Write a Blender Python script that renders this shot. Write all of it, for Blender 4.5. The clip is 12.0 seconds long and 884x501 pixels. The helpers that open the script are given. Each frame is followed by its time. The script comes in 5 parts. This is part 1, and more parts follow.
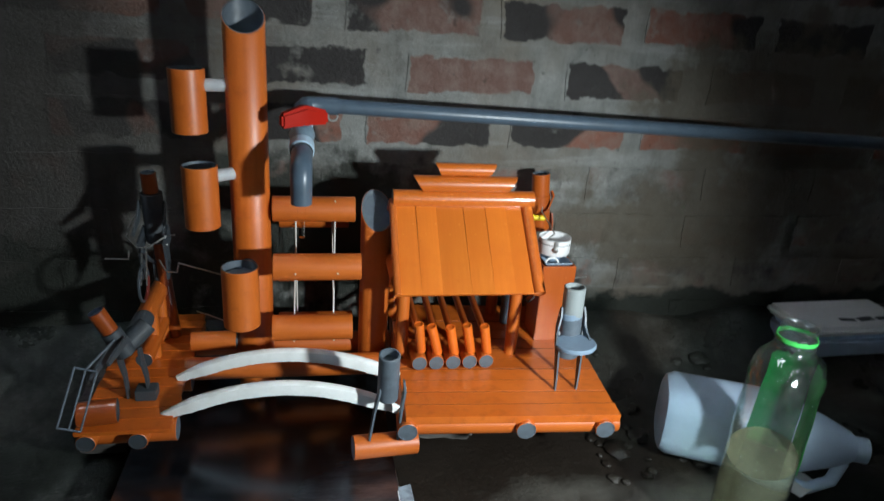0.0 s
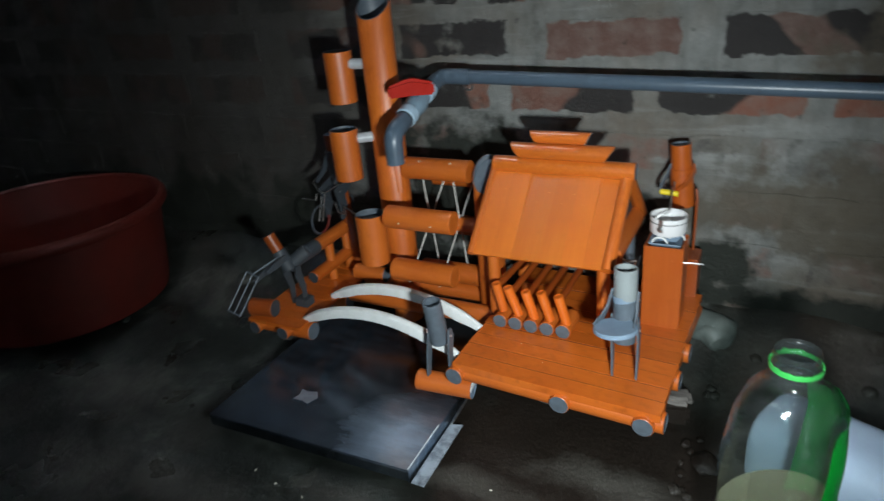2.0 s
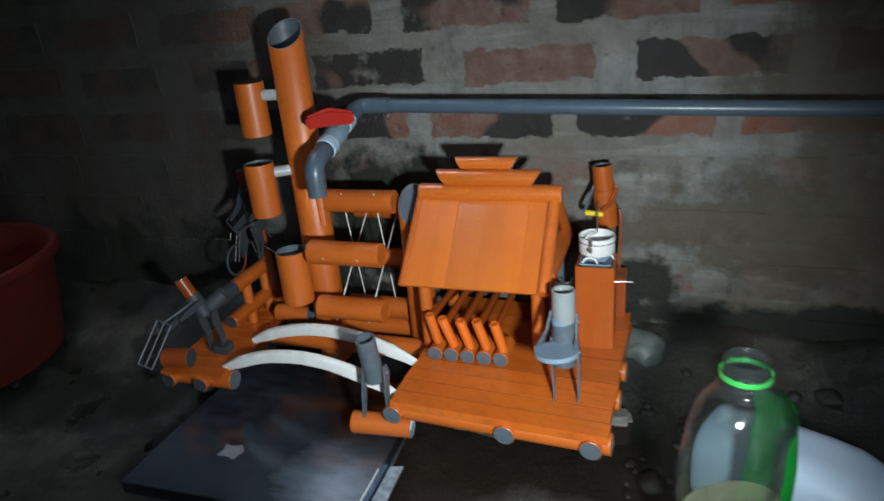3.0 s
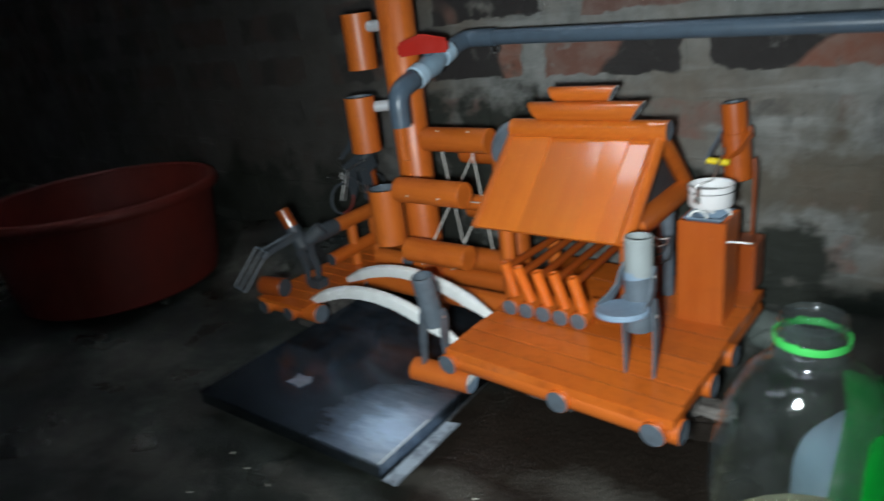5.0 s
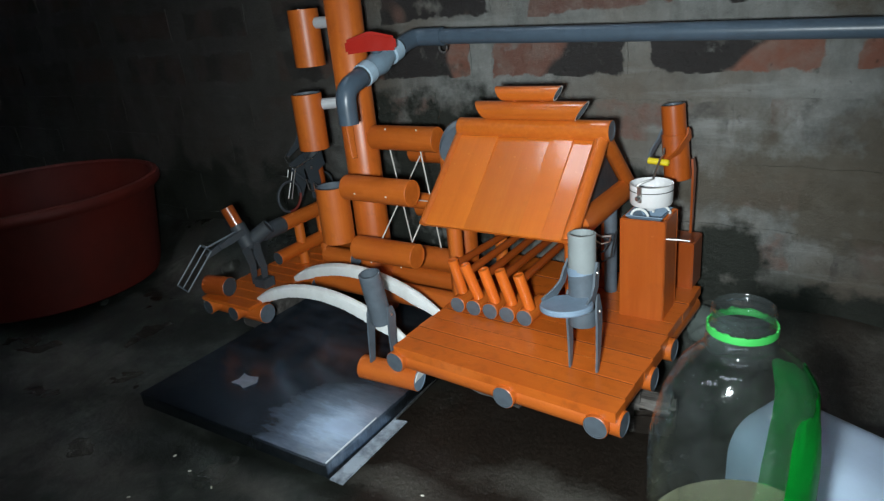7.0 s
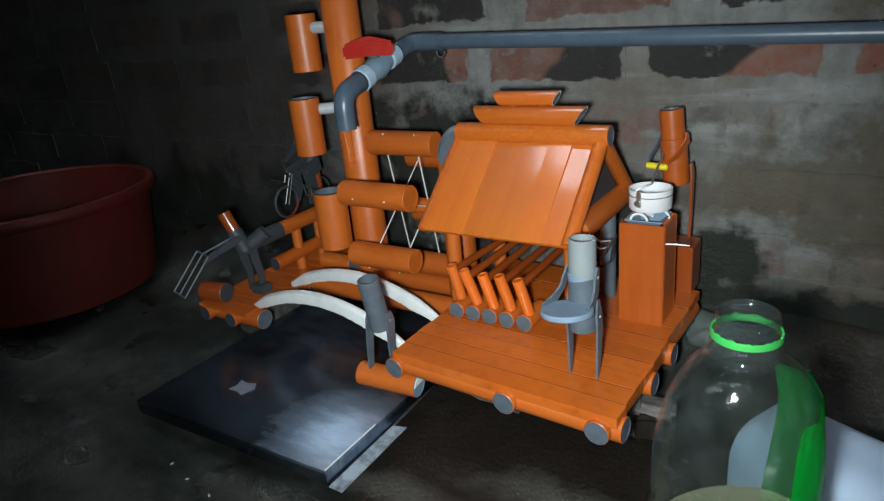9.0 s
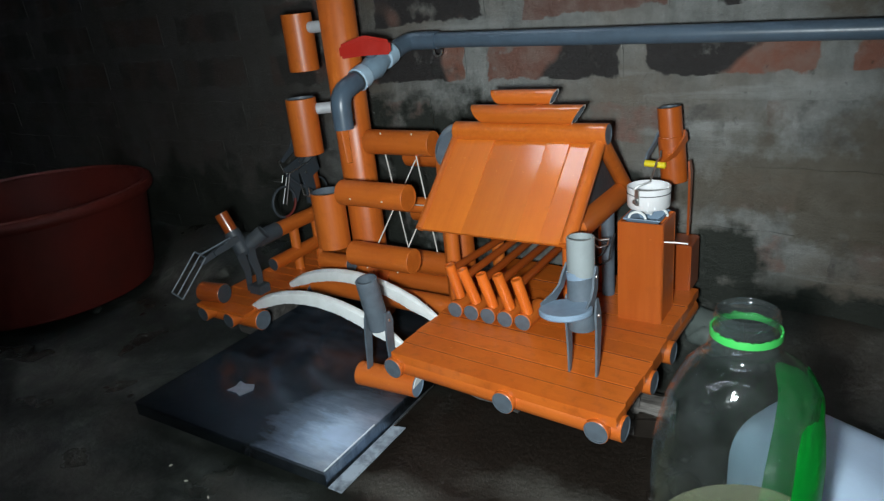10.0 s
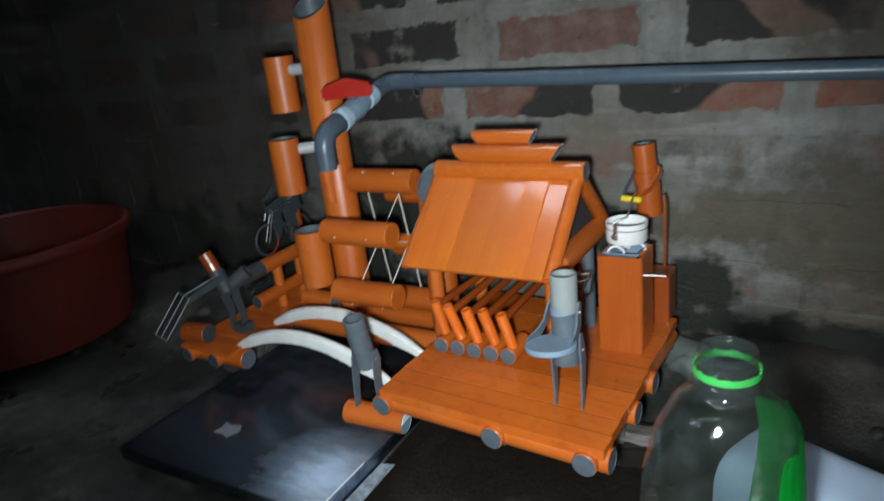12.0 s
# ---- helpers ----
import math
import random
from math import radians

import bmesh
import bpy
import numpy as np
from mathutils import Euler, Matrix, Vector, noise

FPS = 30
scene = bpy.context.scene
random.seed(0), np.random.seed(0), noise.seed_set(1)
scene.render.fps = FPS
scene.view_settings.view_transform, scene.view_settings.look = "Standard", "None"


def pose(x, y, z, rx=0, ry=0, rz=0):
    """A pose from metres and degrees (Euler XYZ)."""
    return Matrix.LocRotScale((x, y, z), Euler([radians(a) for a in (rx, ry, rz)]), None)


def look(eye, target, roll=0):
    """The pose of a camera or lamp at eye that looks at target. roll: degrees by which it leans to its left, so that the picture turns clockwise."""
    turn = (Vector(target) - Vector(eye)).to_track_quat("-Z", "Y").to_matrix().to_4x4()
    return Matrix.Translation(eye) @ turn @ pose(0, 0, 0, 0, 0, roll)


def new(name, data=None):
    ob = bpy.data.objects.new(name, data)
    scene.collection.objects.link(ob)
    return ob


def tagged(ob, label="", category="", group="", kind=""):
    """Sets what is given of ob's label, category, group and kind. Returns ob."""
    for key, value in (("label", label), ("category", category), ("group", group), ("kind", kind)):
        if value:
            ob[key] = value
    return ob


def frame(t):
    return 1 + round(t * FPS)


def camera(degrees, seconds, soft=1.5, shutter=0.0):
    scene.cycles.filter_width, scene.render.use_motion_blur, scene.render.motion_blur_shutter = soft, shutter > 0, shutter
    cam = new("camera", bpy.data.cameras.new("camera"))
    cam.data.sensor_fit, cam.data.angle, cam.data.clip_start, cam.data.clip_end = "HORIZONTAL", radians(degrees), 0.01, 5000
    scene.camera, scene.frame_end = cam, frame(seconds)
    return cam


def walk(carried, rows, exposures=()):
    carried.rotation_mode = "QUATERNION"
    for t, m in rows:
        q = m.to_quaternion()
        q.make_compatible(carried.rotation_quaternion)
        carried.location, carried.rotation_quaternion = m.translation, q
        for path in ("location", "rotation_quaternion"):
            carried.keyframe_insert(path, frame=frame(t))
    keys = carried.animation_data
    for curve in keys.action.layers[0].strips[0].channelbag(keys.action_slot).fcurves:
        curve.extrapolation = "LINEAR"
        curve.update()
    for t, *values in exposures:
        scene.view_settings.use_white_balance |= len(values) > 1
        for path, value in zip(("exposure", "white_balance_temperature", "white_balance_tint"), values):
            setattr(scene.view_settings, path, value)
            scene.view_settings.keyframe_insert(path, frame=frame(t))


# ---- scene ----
cam = camera(67.5, 12.0, soft=1.3, shutter=1.0)
PATH = [
    (0, (-0.104, -1.055, 0.64), (0.268, 0.766, -0.1), 4.2),
    (0.3, (-0.101, -1.03, 0.638), (0.28, 0.773, -0.139), 3.8),
    (0.5, (-0.079, -1.017, 0.615), (0.232, 0.799, -0.164), 5.0),
    (0.8, (0.043, -1.007, 0.664), (-0.133, 0.788, -0.201), 1.9),
    (1, (0.17, -1.036, 0.676), (-0.106, 0.754, -0.174), 2.6),
    (1.2, (0.25, -1.056, 0.678), (-0.244, 0.638, -0.264), -1.2),
    (1.5, (0.347, -1.038, 0.663), (-0.486, 0.58, -0.168), -7.7),
    (2, (0.391, -1.042, 0.659), (-0.49, 0.549, -0.173), -5.4),
    (2.2, (0.375, -1.03, 0.652), (-0.536, 0.556, -0.159), -4.4),
    (2.5, (0.331, -1.019, 0.641), (-0.391, 0.674, -0.142), -2.8),
    (3, (0.352, -1.03, 0.641), (-0.286, 0.709, -0.112), -5.1),
    (3.2, (0.4, -1.032, 0.649), (-0.457, 0.587, -0.155), -7.8),
    (4.8, (0.48, -0.907, 0.539), (-0.751, 0.497, -0.176), -9.5),
    (5, (0.482, -0.902, 0.525), (-0.718, 0.534, -0.18), -7.2),
    (5.5, (0.487, -0.9, 0.52), (-0.618, 0.609, -0.189), -5.4),
    (6, (0.487, -0.901, 0.52), (-0.597, 0.619, -0.197), -5.4),
    (6.5, (0.486, -0.905, 0.521), (-0.595, 0.616, -0.197), -5.4),
    (7, (0.487, -0.903, 0.52), (-0.594, 0.621, -0.195), -5.6),
    (9, (0.481, -0.903, 0.521), (-0.588, 0.633, -0.184), -5.6),
    (9.5, (0.479, -0.903, 0.521), (-0.589, 0.631, -0.189), -5.7),
    (10, (0.48, -0.901, 0.521), (-0.585, 0.637, -0.188), -5.9),
    (10.5, (0.478, -0.902, 0.522), (-0.584, 0.643, -0.174), -5.8),
    (11, (0.478, -0.904, 0.524), (-0.585, 0.644, -0.166), -5.7),
    (11.5, (0.477, -0.905, 0.526), (-0.582, 0.649, -0.156), -5.6),
    (12, (0.478, -0.913, 0.542), (-0.534, 0.687, -0.104), -6.4),
]
walk(cam, [(t, look(eye, target, roll)) for t, eye, target, roll in PATH],
     [(0, 0.34), (0.7, 0.33), (1.2, 0.08), (2.2, 0.0), (2.6, 0.08), (3, 0.03), (4.8, -0.05), (6, 0.0), (12, 0.0)])

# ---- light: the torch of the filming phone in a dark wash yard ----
# sky added as fill, reaching the yard only through the ceiling openings
world = bpy.data.worlds.new("fill_sky")
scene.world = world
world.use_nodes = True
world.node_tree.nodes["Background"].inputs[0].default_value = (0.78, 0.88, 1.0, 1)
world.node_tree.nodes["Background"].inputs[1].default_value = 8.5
torch = new("phone_torch", bpy.data.lights.new("phone_torch", "SPOT"))
torch.data.energy = 33.0
torch.data.color = (0.86, 0.965, 1.0)
torch.data.spot_size = radians(88)
torch.data.spot_blend = 1.0
torch.data.shadow_soft_size = 0.022
torch.matrix_world = look((0.442, -0.922, 0.492), (0.05, -0.13, 0.20))

# ---- materials ----
def nodes_of(name):
    m = bpy.data.materials.new(name)
    m.use_nodes = True
    t = m.node_tree
    return m, t, t.nodes["Principled BSDF"]


def node(t, kind, **values):
    n = t.nodes.new(kind)
    for k, v in values.items():
        n.inputs[k.replace("_", " ")].default_value = v
    return n


def ramp(t, fac, stops):
    n = t.nodes.new("ShaderNodeValToRGB")
    n.color_ramp.elements[0].position, n.color_ramp.elements[0].color = stops[0][0], (*stops[0][1], 1)
    n.color_ramp.elements[1].position, n.color_ramp.elements[1].color = stops[-1][0], (*stops[-1][1], 1)
    for p, c in stops[1:-1]:
        n.color_ramp.elements.new(p).color = (*c, 1)
    t.links.new(fac, n.inputs[0])
    return n.outputs[0]


def mixed(t, fac, a, b, blend="MIX"):
    n = t.nodes.new("ShaderNodeMix")
    n.data_type, n.blend_type = "RGBA", blend
    for socket, v in ((n.inputs[0], fac), (n.inputs[6], a), (n.inputs[7], b)):
        if isinstance(v, (int, float)):
            socket.default_value = v
        elif isinstance(v, tuple):
            socket.default_value = (*v, 1)
        else:
            t.links.new(v, socket)
    return n.outputs[2]


def coords(t, kind="Object", scale=(1, 1, 1)):
    c = t.nodes.new("ShaderNodeTexCoord")
    m = t.nodes.new("ShaderNodeMapping")
    m.inputs["Scale"].default_value = scale
    t.links.new(c.outputs[kind], m.inputs[0])
    return m.outputs[0]


def world_place(t):
    return t.nodes.new("ShaderNodeNewGeometry").outputs["Position"]


def noisy(t, vec, scale, detail=4.0, rough=0.55):
    n = node(t, "ShaderNodeTexNoise", Scale=scale, Detail=detail, Roughness=rough)
    if vec is not None:
        t.links.new(vec, n.inputs["Vector"])
    return n.outputs[0]


def bump(t, b, height, strength, distance):
    n = node(t, "ShaderNodeBump", Strength=strength, Distance=distance)
    t.links.new(height, n.inputs["Height"])
    t.links.new(n.outputs[0], b.inputs["Normal"])


def plastic(name, colour, rough=0.35, dirt=0.25, dirt_colour=(0.05, 0.045, 0.035), scale=60, spec=0.5):
    m, t, b = nodes_of(name)
    v = coords(t)
    blot = ramp(t, noisy(t, v, scale, 5), [(0.42, (0, 0, 0)), (0.72, (1, 1, 1))])
    fine = noisy(t, v, scale * 9, 3)
    n = t.nodes.new("ShaderNodeMath")
    n.operation = "MULTIPLY"
    n.inputs[1].default_value = dirt
    t.links.new(blot, n.inputs[0])
    c = mixed(t, n.outputs[0], colour, dirt_colour)
    c = mixed(t, 0.12, c, mixed(t, fine, (0.7, 0.7, 0.7), (1.25, 1.25, 1.25)), "MULTIPLY")
    t.links.new(c, b.inputs["Base Color"])
    r = node(t, "ShaderNodeMapRange", To_Min=rough * 0.8, To_Max=min(1, rough * 1.5))
    t.links.new(noisy(t, v, scale * 2, 4), r.inputs[0])
    t.links.new(r.outputs[0], b.inputs["Roughness"])
    b.inputs["Specular IOR Level"].default_value = spec
    bump(t, b, fine, 0.12, 0.0006)
    return m


def varnish(name, stretch, tone=(1.0, 1.0, 1.0), coat=0.6, coat_rough=0.10, worn=0.60, rough=(0.22, 0.45)):
    """Orange varnish brushed over plastic pipe to look like bamboo: streaks along the piece."""
    m, t, b = nodes_of(name)
    v = coords(t, "Object", stretch)
    streak = noisy(t, v, 1.0, 5, 0.6)
    rand = t.nodes.new("ShaderNodeObjectInfo").outputs["Random"]
    lo, mid, hi = (0.55, 0.122, 0.012), (0.63, 0.150, 0.017), (0.71, 0.190, 0.025)
    lo, mid, hi = (tuple(a * k for a, k in zip(c, tone)) for c in (lo, mid, hi))
    c = ramp(t, streak, [(0.22, lo), (0.5, mid), (0.8, hi)])
    tone_each = node(t, "ShaderNodeMapRange", To_Min=0.80, To_Max=1.10)
    t.links.new(rand, tone_each.inputs[0])
    g = t.nodes.new("ShaderNodeCombineColor")
    for k in range(3):
        t.links.new(tone_each.outputs[0], g.inputs[k])
    c = mixed(t, 1.0, c, g.outputs[0], "MULTIPLY")
    broad = ramp(t, noisy(t, world_place(t), 11, 4, 0.6), [(0.40, (0, 0, 0)), (0.66, (0.55, 0.55, 0.55))])
    c = mixed(t, broad, c, tuple(a * k for a, k in zip((0.52, 0.104, 0.012), tone)))
    wear = ramp(t, noisy(t, coords(t), 55, 6), [(worn, (0, 0, 0)), (worn + 0.18, (0.95 - worn, 0.95 - worn, 0.95 - worn))])
    c = mixed(t, wear, c, (0.28, 0.055, 0.008))
    drops = ramp(t, noisy(t, coords(t), 170, 2, 0.4), [(0.75, (0, 0, 0)), (0.78, (0.3, 0.3, 0.3))])
    c = mixed(t, drops, c, tuple(a * k for a, k in zip((0.80, 0.30, 0.08), tone)))
    t.links.new(c, b.inputs["Base Color"])
    r = node(t, "ShaderNodeMapRange", To_Min=rough[0], To_Max=rough[1])
    t.links.new(noisy(t, coords(t), 30, 4), r.inputs[0])
    t.links.new(r.outputs[0], b.inputs["Roughness"])
    b.inputs["Coat Weight"].default_value = coat
    b.inputs["Coat Roughness"].default_value = coat_rough
    bump(t, b, streak, 0.12, 0.0006)
    return m


ORANGE_Z = varnish("orange_varnish_upright", (120, 120, 7), (0.92, 0.89, 0.9), 0.35, 0.36, 0.58, (0.34, 0.55))
DECK_X = varnish("worn_deck_varnish", (6, 110, 110), (0.95, 0.90, 0.9), 0.35, 0.22, 0.52)
GLOSS_X = varnish("glossy_ridge_varnish", (9, 150, 150), (1.0, 1.0, 1.0), 1.0, 0.07)
ROOF_Z = varnish("glossy_roof_varnish", (60, 60, 3), (1.08, 1.16, 1.1), 0.9, 0.09)
# darker copy of the orange; holds the crank figure's weaker light in its colour
DEEP_DIM_Z = varnish("deep_dimmed_orange_varnish", (150, 150, 9), (0.76, 0.68, 0.75), 0.3, 0.25, 0.56)
BRIGHT_Z = varnish("bright_orange_varnish", (150, 150, 12), (1.2, 1.06, 1.0))
JOINT = plastic("dirt_in_joints", (0.07, 0.018, 0.006), 0.7, 0.4)
# brown parts; also orange ones darkened for shade, as stool and rake figure
BROWN_Z = varnish("brown_and_dimmed_varnish", (150, 150, 9), (0.55, 0.46, 0.6))
GREY = plastic("grey_pipe_plastic", (0.105, 0.13, 0.155), 0.42, 0.4, (0.04, 0.045, 0.05), 70)
DARK_GREY = plastic("dark_grey_plastic", (0.04, 0.05, 0.06), 0.5, 0.3)
PALE_GREY = plastic("pale_grey_plastic", (0.21, 0.29, 0.38), 0.4, 0.25, (0.12, 0.15, 0.19))
HEAD_GREY = plastic("light_grey_pipe", (0.27, 0.30, 0.30), 0.4, 0.25, (0.15, 0.17, 0.17))
BLUE_GREY = plastic("blue_grey_pipe", (0.075, 0.110, 0.148), 0.3, 0.3, (0.035, 0.045, 0.055), 50)
LIGHT_BLUE = plastic("light_blue_fitting", (0.42, 0.58, 0.70), 0.28, 0.2, (0.1, 0.13, 0.16), 60)
VALVE_GREY = plastic("grey_valve_plastic", (0.22, 0.32, 0.40), 0.3, 0.3, (0.09, 0.12, 0.15), 60)
WHITE = plastic("white_pipe_plastic", (0.82, 0.84, 0.82), 0.35, 0.15, (0.3, 0.3, 0.25), 60)
SPOUT_PALE = plastic("pale_pipe_stub", (0.48, 0.51, 0.53), 0.35, 0.3, (0.2, 0.22, 0.23))
CUP_WHITE = plastic("white_cap_plastic", (0.8, 0.8, 0.8), 0.35, 0.08, (0.5, 0.5, 0.5))
RED = plastic("red_handle_plastic", (0.40, 0.012, 0.004), 0.5, 0.15, (0.2, 0.008, 0.004), 30, 0.12)
BASIN_RED = plastic("dull_red_basin_plastic", (0.155, 0.017, 0.010), 0.5, 0.5, (0.06, 0.016, 0.011), 9)
YELLOW = plastic("yellow_sleeve", (0.8, 0.62, 0.02), 0.4, 0.1)
JUG_WHITE = plastic("bluish_white_jug_plastic", (0.53, 0.68, 0.86), 0.38, 0.2, (0.4, 0.46, 0.5), 22)
GREEN = plastic("green_label_film", (0.006, 0.50, 0.055), 0.3, 0.2, (0.0, 0.10, 0.012), 40)
GREEN_FILM = plastic("thin_green_label_film", (0.010, 0.42, 0.085), 0.25, 0.3, (0.008, 0.10, 0.02), 40)
GREEN_FILM.node_tree.nodes["Principled BSDF"].inputs["Alpha"].default_value = 0.86
GREEN_RING = plastic("green_neck_ring", (0.03, 0.30, 0.055), 0.4, 0.1)
BLACK = plastic("black_rubber", (0.012, 0.012, 0.013), 0.6, 0.2)
PAPER = plastic("wet_paper_scrap", (0.20, 0.21, 0.24), 0.5, 0.4, (0.08, 0.08, 0.1), 90)
GRAIN = plastic("rice_grain", (0.75, 0.72, 0.62), 0.6, 0.1)


def wire_metal(name, colour, rough):
    m, t, b = nodes_of(name)
    b.inputs["Metallic"].default_value = 1.0
    t.links.new(ramp(t, noisy(t, coords(t), 120, 4), [(0.3, tuple(0.55 * k for k in colour)), (0.7, colour)]), b.inputs["Base Color"])
    b.inputs["Roughness"].default_value = rough
    return m


WIRE = wire_metal("bright_wire", (0.85, 0.85, 0.83), 0.35)
SPOKE = plastic("white_stick", (0.78, 0.76, 0.70), 0.5, 0.2, (0.35, 0.32, 0.28))


def steel_sheet():
    """Brushed steel: scratch haze over a dim, clearer mirror image; the torch's glow is painted near one corner."""
    m, t, b = nodes_of("brushed_wet_steel")
    v = coords(t)
    smear = noisy(t, v, 7, 5, 0.6)
    lines = noisy(t, coords(t, "Object", (6, 320, 60)), 1.0, 3)
    wet = noisy(t, coords(t, "Object", (16, 60, 20)), 1.0, 7, 0.65)
    tan = t.nodes.new("ShaderNodeCombineXYZ")
    for k, q in enumerate((0.71, -0.70, 0.0)):
        tan.inputs[k].default_value = q
    clear = t.nodes.new("ShaderNodeBsdfPrincipled")
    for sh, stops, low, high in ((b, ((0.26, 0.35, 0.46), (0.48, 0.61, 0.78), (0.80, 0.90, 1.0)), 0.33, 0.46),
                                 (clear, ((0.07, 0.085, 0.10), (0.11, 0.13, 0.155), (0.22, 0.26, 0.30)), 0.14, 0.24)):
        sh.inputs["Metallic"].default_value = 1.0
        t.links.new(ramp(t, smear, [(0.3, stops[0]), (0.55, stops[1]), (0.8, stops[2])]), sh.inputs["Base Color"])
        r = node(t, "ShaderNodeMapRange", From_Min=0.3, From_Max=0.7, To_Min=low, To_Max=high)
        t.links.new(wet, r.inputs[0])
        t.links.new(r.outputs[0], sh.inputs["Roughness"])
        bump(t, sh, lines, 0.10, 0.0004)
    b.inputs["Anisotropic"].default_value = 0.92
    t.links.new(tan.outputs[0], b.inputs["Tangent"])
    # patch of torch glow put into the shading, dimming outwards in place of falloff
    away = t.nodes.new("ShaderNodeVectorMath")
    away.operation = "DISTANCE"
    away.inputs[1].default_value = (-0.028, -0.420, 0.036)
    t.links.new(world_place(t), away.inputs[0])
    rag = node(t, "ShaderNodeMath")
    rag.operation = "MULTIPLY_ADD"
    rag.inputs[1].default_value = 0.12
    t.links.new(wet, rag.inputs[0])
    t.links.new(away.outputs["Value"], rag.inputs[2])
    # share of the clear mirror, low only inside the painted glow patch
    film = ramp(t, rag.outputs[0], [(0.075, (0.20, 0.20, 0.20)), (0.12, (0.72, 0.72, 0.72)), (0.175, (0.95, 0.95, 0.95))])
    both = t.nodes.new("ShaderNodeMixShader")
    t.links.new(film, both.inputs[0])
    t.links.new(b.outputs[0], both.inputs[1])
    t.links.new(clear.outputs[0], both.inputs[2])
    t.links.new(both.outputs[0], t.nodes["Material Output"].inputs["Surface"])
    return m


PALE_STONE = plastic("pale_wet_stone", (0.15, 0.18, 0.165), 0.5, 0.6, (0.07, 0.08, 0.07), 30)
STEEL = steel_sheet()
# pale colour standing for the torch's highlight on the sheet's edge
EDGE_GLINT = plastic("painted_edge_glint", (0.75, 0.80, 0.85), 0.4, 0.2, (0.3, 0.33, 0.36), 90)
FLANGE = plastic("dull_smeared_steel", (0.36, 0.42, 0.48), 0.4, 0.85, (0.06, 0.07, 0.085), 75)


def glassy(name, colour, ior, rough=0.0):
    m, t, b = nodes_of(name)
    b.inputs["Base Color"].default_value = (*colour, 1)
    b.inputs["Transmission Weight"].default_value = 1.0
    b.inputs["IOR"].default_value = ior
    b.inputs["Roughness"].default_value = rough
    return m




def thin_plastic():
    """Thin clear bottle wall: lets light straight through, a little cloudy, glossy outside."""
    m, t, b = nodes_of("clear_bottle_plastic")
    p = coords(t)
    b.inputs["Base Color"].default_value = (0.72, 0.78, 0.78, 1)
    b.inputs["Roughness"].default_value = 0.5
    clear = t.nodes.new("ShaderNodeBsdfTransparent")
    height = t.nodes.new("ShaderNodeSeparateXYZ")
    t.links.new(p, height.inputs[0])
    thick = node(t, "ShaderNodeMapRange", From_Min=0.262, From_Max=0.268)
    t.links.new(height.outputs["Z"], thick.inputs[0])
    t.links.new(mixed(t, thick.outputs[0], (0.90, 0.925, 0.92), (0.80, 0.85, 0.85)), clear.inputs[0])
    cloud = t.nodes.new("ShaderNodeMixShader")
    haze = ramp(t, noisy(t, p, 28, 5, 0.6), [(0.40, (0.002, 0.002, 0.002)), (0.80, (0.016, 0.016, 0.016))])
    t.links.new(mixed(t, thick.outputs[0], haze, (0.012, 0.012, 0.012)), cloud.inputs[0])
    t.links.new(clear.outputs[0], cloud.inputs[1])
    t.links.new(b.outputs[0], cloud.inputs[2])
    shine = t.nodes.new("ShaderNodeBsdfGlossy")
    shine.inputs["Roughness"].default_value = 0.06
    bump(t, shine, noisy(t, p, 55, 3, 0.5), 0.35, 0.004)
    facing = t.nodes.new("ShaderNodeLayerWeight")
    facing.inputs["Blend"].default_value = 0.5
    rise = t.nodes.new("ShaderNodeMath")
    rise.operation = "POWER"
    rise.inputs[1].default_value = 3.0
    t.links.new(facing.outputs["Facing"], rise.inputs[0])
    gloss = node(t, "ShaderNodeMapRange", To_Min=0.06, To_Max=0.42)
    t.links.new(rise.outputs[0], gloss.inputs[0])
    both = t.nodes.new("ShaderNodeMixShader")
    t.links.new(gloss.outputs[0], both.inputs[0])
    t.links.new(cloud.outputs[0], both.inputs[1])
    t.links.new(shine.outputs[0], both.inputs[2])
    t.links.new(both.outputs[0], t.nodes["Material Output"].inputs["Surface"])
    return m


PET = thin_plastic()
DROP = glassy("water_drop", (1.0, 1.0, 1.0), 1.33, 0.0)
WATER = glassy("clear_water", (1.0, 1.0, 1.0), 1.03, 0.1)
OIL = glassy("cloudy_yellow_liquid", (0.80, 0.78, 0.56), 1.15, 0.12)
OIL.node_tree.nodes["Principled BSDF"].inputs["Transmission Weight"].default_value = 0.88


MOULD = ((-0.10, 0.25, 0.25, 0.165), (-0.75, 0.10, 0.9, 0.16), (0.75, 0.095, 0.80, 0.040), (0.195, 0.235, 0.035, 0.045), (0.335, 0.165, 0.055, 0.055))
# first spot is mud; last two also paint weaker torchlight onto the right
MUD_AND_DIM = ((0.52, 0.26, 0.34, 0.10), (0.75, 0.42, 0.26, 0.22), (0.60, 0.47, 0.17, 0.17))


